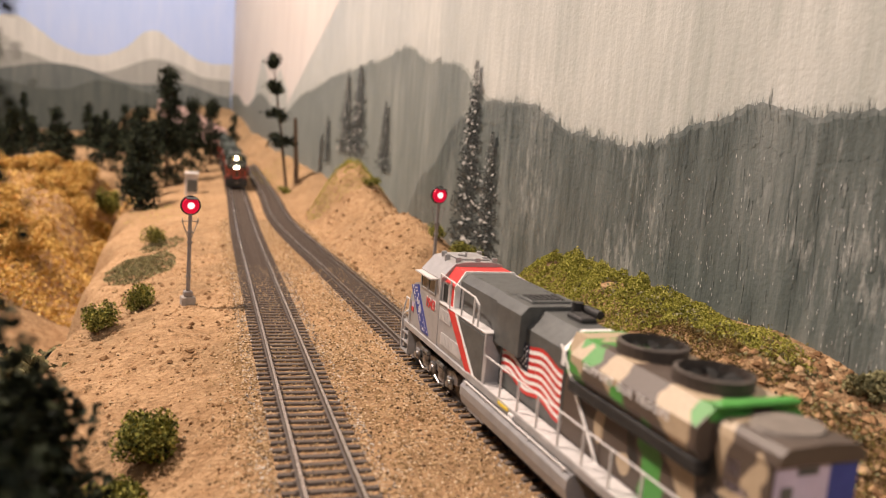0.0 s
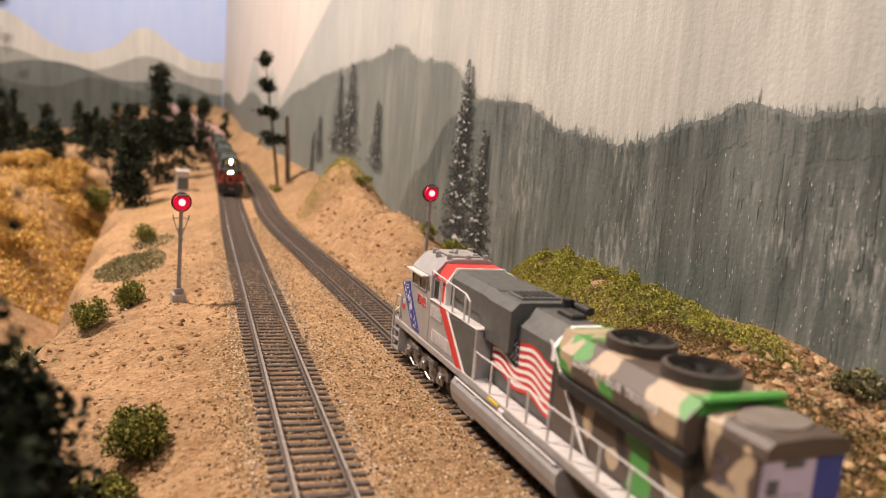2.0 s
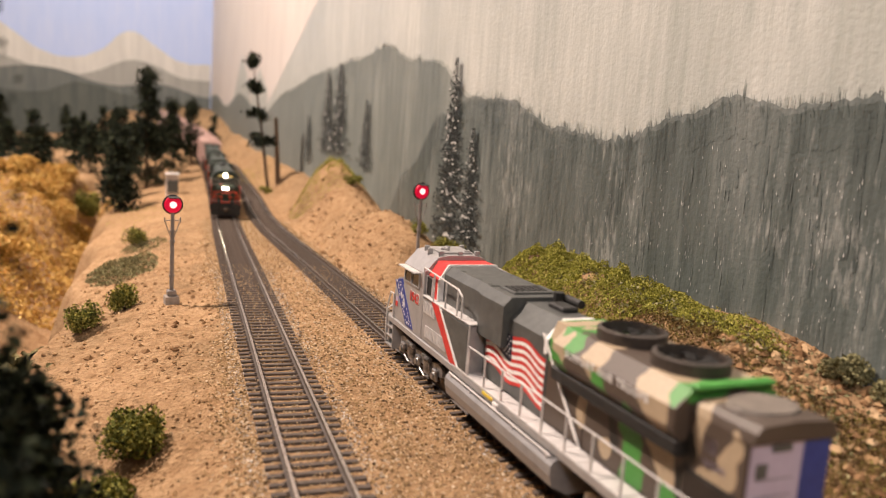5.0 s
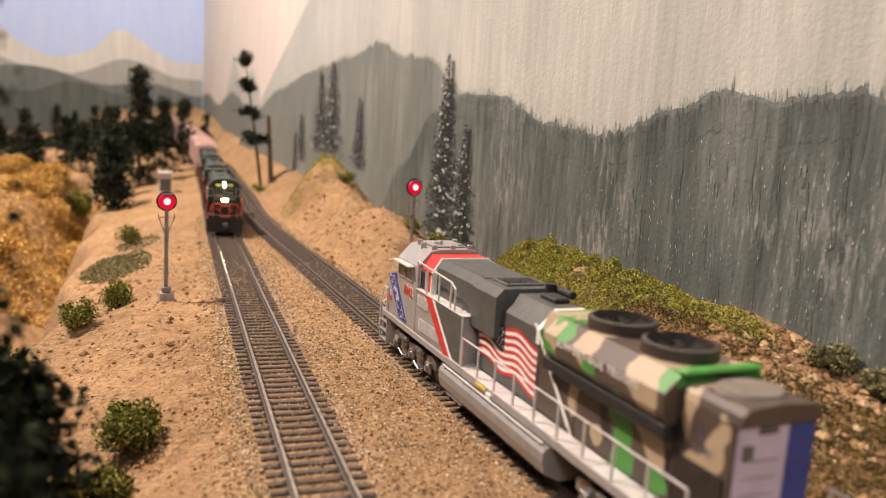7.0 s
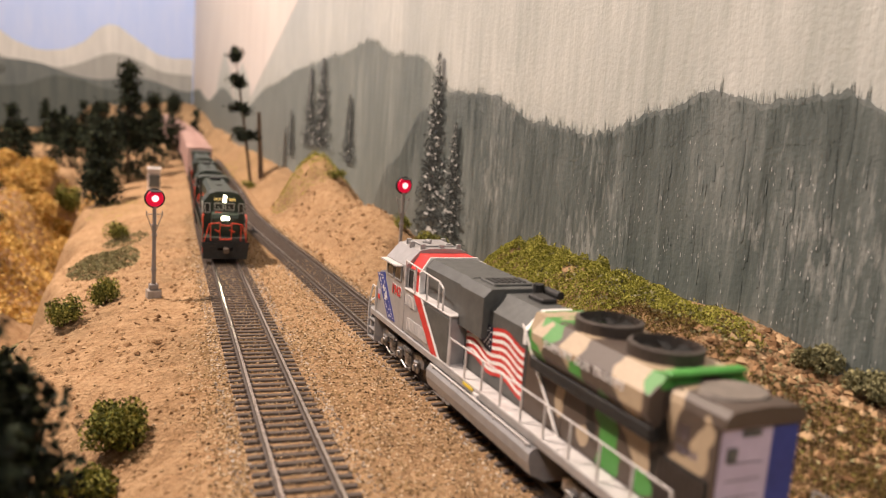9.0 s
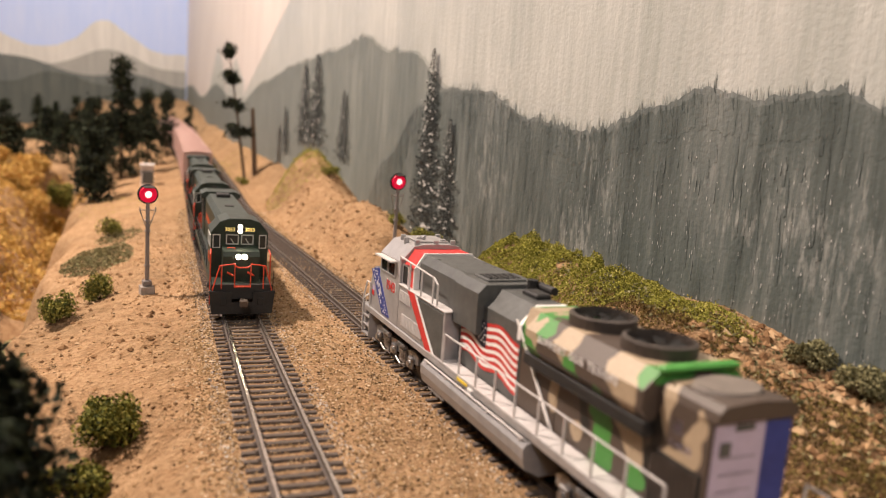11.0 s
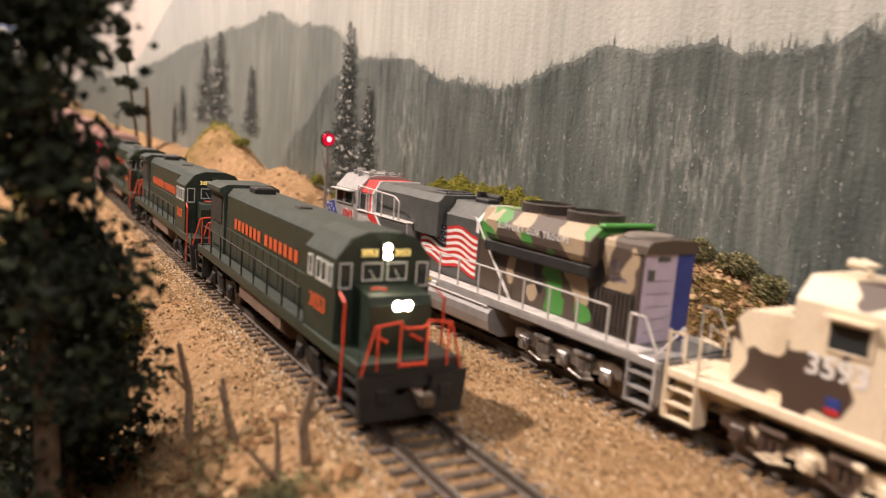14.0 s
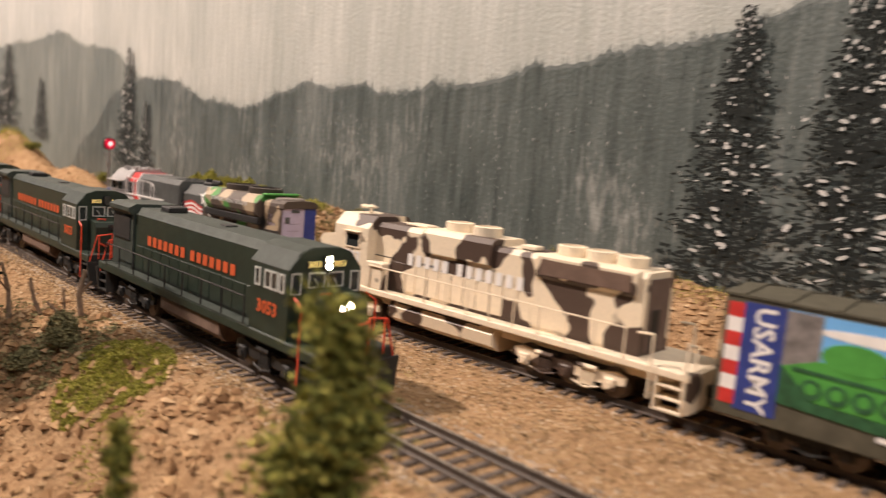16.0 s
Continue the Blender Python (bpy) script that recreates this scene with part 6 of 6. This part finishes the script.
# scrub on the banks
for i, (x, y, r, h, m, n, text) in enumerate((
        (-0.083, 0.775, 0.013, 0.020, BUSHLEAF, 420, "dark olive bush on the sandy bank"),
        (-0.0745, 0.523, 0.011, 0.018, BUSHLEAF, 500, "green bush on the sandy bank"),
        (-0.094, 0.488, 0.011, 0.019, BUSHLEAF, 500, "green bush at the bank's edge"),
        (-0.0570, 0.314, 0.0135, 0.017, BUSHLEAF, 900, "leafy green bush on the bank"),
        (-0.0640, 0.284, 0.012, 0.016, BUSHLEAF, 700, "leafy green bush on the bank"),
        (0.156, 0.585, 0.013, 0.016, BUSHLEAF, 420, "dark bush at the foot of the backdrop"),
        (0.140, 0.62, 0.010, 0.012, BUSHLEAF, 260, "dark bush at the foot of the backdrop"),
        (0.1815, 0.232, 0.010, 0.012, SAGE, 380, "dusty sage bush at the foot of the backdrop"),
        (0.1830, 0.212, 0.010, 0.012, SAGE, 380, "dusty sage bush at the foot of the backdrop"),
        (0.1850, 0.192, 0.010, 0.012, SAGE, 380, "dusty sage bush at the foot of the backdrop"),
        (0.1860, 0.172, 0.010, 0.012, SAGE, 380, "dusty sage bush at the foot of the backdrop"),
        (-0.0430, 0.133, 0.012, 0.014, SAGE, 650, "grey-green bush among the stumps"),
        (-0.0570, 0.148, 0.009, 0.010, SAGE, 400, "grey-green bush among the stumps"),
        (0.075, 1.20, 0.014, 0.014, BUSHLEAF, 240, "dark bush below the thin pine"),
        (0.130, 0.835, 0.010, 0.010, BUSHLEAF, 200, "dark bush on the grassy mound"))):
    bush(x, y, r, h, m, text, 200 + i, int(n * 5), 0.00072, group="bank bushes")
rng = random.Random(91)
for i in range(40):
    x, y = rng.uniform(-0.55, -0.16), rng.uniform(0.78, 1.40)
    bush(x, y, rng.uniform(0.02, 0.04), rng.uniform(0.02, 0.045), GOLD if i % 9 else BUSHLEAF, "golden autumn brush in the hollow", 300 + i, 1800, 0.0019, group="hollow brush")
for i, (x, y) in enumerate(((-0.125, 0.50), (-0.135, 0.60), (-0.12, 0.43), (-0.15, 0.52))):
    bush(x, y, 0.02, 0.03, SAGE, "dark brush below the bank's edge", 360 + i, 500, 0.0025, group="hollow brush")


def turf(name, label, material, spots, seed, leaf=0.0011, lift=0.004):
    """Fine turf and scrub strewn over patches of the ground."""
    rng = random.Random(seed)
    cs, ss = [], []
    for x, y, rx, ry, n in spots:
        for _ in range(n):
            a, d = rng.uniform(0, 6.283), rng.random() ** 0.6
            px, py = x + math.cos(a) * d * rx, y + math.sin(a) * d * ry
            if px > wall_x(py) - 0.003 or noise.noise(Vector((px * 90, py * 90, seed))) < -0.33:
                continue
            lump = max(0.0, 0.45 + noise.noise(Vector((px * 140, py * 140, seed + 5)))) + 0.6 * max(0.0, noise.noise(Vector((px * 420, py * 420, seed + 9))))
            clump = lift * lump * (1.1 - d)
            cs.append((px, py, height(px, py) + rng.random() ** 0.6 * clump + 0.0004))
            ss.append(leaf * rng.uniform(0.5, 1.4))
    v, f = leaves(cs, ss, rng)
    tagged(raw(name, v, f, material), label, "turf", kind="stuff")


turf("green_turf", "yellow-green foam turf on the mounds", MOSSLEAF,
     [(0.146, 0.390, 0.034, 0.05, 52000), (0.155, 0.335, 0.032, 0.05, 46000), (0.165, 0.285, 0.018, 0.04, 7000), (0.120, 0.915, 0.045, 0.085, 14000), (0.08, 1.45, 0.05, 0.18, 3000), (-0.042, 0.086, 0.021, 0.030, 20000), (-0.058, 0.045, 0.012, 0.016, 500),
      (-0.095, 1.02, 0.035, 0.10, 900), (0.185, -0.08, 0.03, 0.09, 2600), (0.19, 0.05, 0.016, 0.05, 900)], 5, 0.00047, 0.0085)
turf("sage_scrub", "grey-green sage scrub on the dry banks", SAGE,
     [(-0.086, 0.665, 0.026, 0.055, 5500), (-0.075, 0.76, 0.02, 0.03, 1000), (-0.045, 0.135, 0.022, 0.028, 1500), (0.15, 0.30, 0.045, 0.10, 1500), (0.16, 0.12, 0.03, 0.14, 1800), (-0.06, 0.19, 0.03, 0.04, 900)], 6, 0.0008, 0.0075)


BROWNTURF = leaf_mat("brown_turf", [(0.0, (0.07, 0.042, 0.016)), (0.5, (0.20, 0.13, 0.045)), (0.85, (0.32, 0.22, 0.08)), (1.0, (0.30, 0.28, 0.07))])
turf("brown_turf", "fine brown and olive turf on the bank behind the siding", BROWNTURF,
     [(0.150, 0.175, 0.030, 0.055, 15000), (0.162, 0.085, 0.032, 0.085, 18000), (0.150, 0.275, 0.026, 0.035, 9000)], 12, 0.00055, 0.003)
turf("golden_brush", "golden autumn brush in the hollow", GOLD,
     [(-0.24, 0.92, 0.10, 0.18, 12000), (-0.32, 1.15, 0.16, 0.25, 12000), (-0.19, 1.25, 0.06, 0.15, 3000)], 7, 0.0019, 0.016)


# filler added to darken the hollow's black void; no plants are known there
turf("dark_brush", "dark needle filler added to blacken the void in the hollow", FIRLEAF,
     [(-0.150, 0.49, 0.034, 0.10, 9000), (-0.190, 0.58, 0.055, 0.13, 9000), (-0.26, 0.64, 0.07, 0.13, 6000)], 15, 0.0020, 0.018)
turf("far_woods", "dark evergreen woods on the far hill", FIRLEAF,
     [(-0.20, 2.2, 0.15, 0.4, 8000), (-0.50, 1.9, 0.2, 0.35, 5000)], 8, 0.006, 0.06)


# dead stumps and twigs
def twig(x, y, tip, r, seed, fork=True):
    rng = random.Random(seed)
    bm = bmesh.new()
    z = height(x, y) - 0.002
    p = Vector((0, 0, 0))
    q = Vector(tip)
    mid = p.lerp(q, 0.5) + Vector((rng.uniform(-0.002, 0.002), rng.uniform(-0.002, 0.002), 0))
    rod(bm, p, mid, r, 7, r * 0.8)
    rod(bm, mid, q, r * 0.8, 7, r * 0.55)
    if fork:
        rod(bm, mid, mid + Vector((rng.uniform(-0.008, 0.008), rng.uniform(-0.008, 0.008), rng.uniform(0.004, 0.01))), r * 0.5, 6, r * 0.25)
    ob = tagged(finish("dead_stump", bm, DRYWOOD), "bare dry brown stump standing in brush", "stump", "dead stumps")
    ob.matrix_basis = pose(x, y, z)


twig(-0.0300, 0.160, (0.001, 0.0, 0.024), 0.0016, 1)
twig(-0.0490, 0.206, (-0.003, 0.003, 0.030), 0.0014, 2)
twig(-0.0400, 0.186, (-0.004, 0.004, 0.019), 0.0012, 3)
twig(-0.0350, 0.150, (-0.012, 0.004, 0.012), 0.0009, 4)
twig(-0.0380, 0.158, (-0.001, 0.0, 0.018), 0.0009, 5, False)
twig(-0.0560, 0.205, (0.014, -0.012, 0.006), 0.0011, 6, False)


# ---- loose stone ----
def stones(name, label, material, spots, seed):
    """Loose angular stones: each spot gives x, y range, count, size range and lift."""
    rng = random.Random(seed)
    v, f = [], []
    tri = ((0, 2, 4), (2, 1, 4), (1, 3, 4), (3, 0, 4), (2, 0, 5), (1, 2, 5), (3, 1, 5), (0, 3, 5))
    for place, count, s0, s1 in spots:
        for _ in range(count):
            x, y, z = place(rng)
            if x > wall_x(y) - 0.002:
                continue
            s = s0 + (s1 - s0) * rng.random() ** 2
            b = len(v)
            a = rng.uniform(0, 6.283)
            ca, sa = math.cos(a), math.sin(a)
            sx, sy, sz = s * rng.uniform(0.7, 1.3), s * rng.uniform(0.6, 1.1), s * rng.uniform(0.45, 0.9)
            for dx, dy, dz in ((sx, 0, 0), (-sx, 0.2 * sy, 0.1 * sz), (0.2 * sx, sy, 0.2 * sz), (0, -sy, -0.1 * sz), (0.3 * sx, 0.1 * sy, sz), (0, 0, -sz)):
                v.append((x + dx * ca - dy * sa, y + dx * sa + dy * ca, z + dz + s * 0.15))
            f += [tuple(b + i for i in t) for t in tri]
    tagged(raw(name, v, f, material), label, "gravel", kind="stuff")


def free(x0, x1, y0, y1):
    def place(rng):
        while True:
            x, y = rng.uniform(x0, x1), rng.uniform(y0, y1)
            if min(abs(x - left_x(y)), abs(x - right_x(y))) > 0.0155:
                return x, y, height(x, y)
    return place


def beside(path, a, b, y0, y1):
    def place(rng):
        y = rng.uniform(y0, y1)
        x = path(y) + rng.choice((-1, 1)) * (a + (b - a) * rng.random())
        return x, y, height(x, y)
    return place


def between(path, y0, y1):
    def place(rng):
        y = rng.uniform(y0, y1)
        k = (y + 0.88) / 0.0062
        y = (math.floor(k) + 0.5 + rng.uniform(-0.28, 0.28)) * 0.0062 - 0.88
        x = path(y) + rng.uniform(-0.0148, 0.0148)
        return x, y, grade(y) - 0.0036 + rng.random() * 0.0009
    return place


def shoulder(path, sign, spread, y0, y1):
    """Stones that thin out away from the tie ends."""
    def place(rng):
        y = rng.uniform(y0, y1)
        x = path(y) + sign * (0.0155 + abs(rng.gauss(0, spread)) * (0.7 + 0.5 * noise.noise(Vector((y * 40, sign, 0)))))
        return x, y, height(x, y)
    return place


def middle(y0, y1):
    """Stones between the two tracks."""
    def place(rng):
        y = rng.uniform(y0, y1)
        a, b = left_x(y) + 0.0155, right_x(y) - 0.0155
        x = a + (b - a) * rng.random() if b > a else a
        return x, y, height(x, y)
    return place


stones("ballast", "fine tan and brown ballast gravel beside the tracks", BALLAST,
       [(middle(-0.16, 0.42), 21000, 0.00030, 0.00085), (middle(0.42, 0.9), 7000, 0.0003, 0.0009),
        (shoulder(left_x, -1, 0.011, -0.16, 0.42), 10000, 0.0003, 0.0009), (shoulder(left_x, -1, 0.008, 0.42, 0.9), 3500, 0.0003, 0.0009),
        (shoulder(right_x, 1, 0.012, -0.2, 0.42), 8000, 0.0003, 0.0010), (shoulder(right_x, 1, 0.010, 0.42, 0.9), 3000, 0.0003, 0.0010),
        (between(left_x, -0.15, 0.62), 9000, 0.00028, 0.0006), (between(right_x, -0.2, 0.62), 6000, 0.00028, 0.0006)], 1)
stones("grey_ballast", "pale grey ballast grains along the tie ends", GREYSTONE,
       [(beside(left_x, 0.0145, 0.021, -0.15, 0.6), 4200, 0.0003, 0.0008), (beside(right_x, 0.0145, 0.020, -0.2, 0.6), 2200, 0.0003, 0.0008)], 2)
stones("soil_clods", "dry brown soil clods and pebbles on the banks", CLOD,
       [(free(-0.13, -0.022, -0.08, 0.2), 3200, 0.0005, 0.0034), (free(-0.11, -0.024, 0.2, 0.42), 900, 0.0004, 0.0014), (free(0.105, 0.20, -0.1, 0.265), 5200, 0.0005, 0.0028), (free(0.09, 0.118, 0.265, 0.42), 700, 0.0005, 0.0022), (free(-0.11, -0.022, 0.40, 0.75), 700, 0.0005, 0.0022), (free(0.07, 0.16, 0.42, 1.0), 900, 0.0006, 0.003)], 3)


# ---- movement: the green train rolls down the main track ----
HEAD = [(0.0, 1.20), (1.5, 1.115), (3.5, 0.988), (4.2, 0.942), (6.5, 0.776), (8.0, 0.668), (9.0, 0.592), (11.5, 0.382), (12.5, 0.296), (13.0, 0.250), (13.5, 0.206), (14.0, 0.161), (14.5, 0.116), (15.0, 0.072), (15.5, 0.028), (16.0, -0.016)]


def head_at(t):
    for (a, ya), (b, yb) in zip(HEAD, HEAD[1:]):
        if t <= b:
            return ya + (yb - ya) * (t - a) / (b - a)
    return HEAD[-1][1]


def on_track(s):
    return Vector((left_x(s), s, grade(s)))


def vehicle_pose(front, length):
    """A vehicle standing on the main track with its front at that distance, its two bogies on the rails."""
    a, b = on_track(front + 0.2 * length), on_track(front + 0.8 * length)
    d = (a - b).normalized()
    right = d.cross(Vector((0, 0, 1))).normalized()
    up = right.cross(d)
    m = Matrix((right, d, up)).transposed().to_4x4()
    m.translation = a + d * 0.2 * length
    return m


def motions():
    times = [i * 0.5 for i in range(33)]
    for ob, back, length in CONSIST:
        walk(ob, [(t, vehicle_pose(head_at(t) + back, length)) for t in times])
        for w in [o for o in ob.children if o.name.startswith("wheelset")]:
            base = w.location.copy()
            r = base.z
            if ob in (lead, second):
                rows = []
                for i in range(161):
                    turn = math.degrees((head_at(0) - head_at(i * 0.1)) / r)
                    rows.append((i * 0.1, pose(base.x, base.y, base.z, -turn, 0, 0)))
                walk(w, rows)


motions()
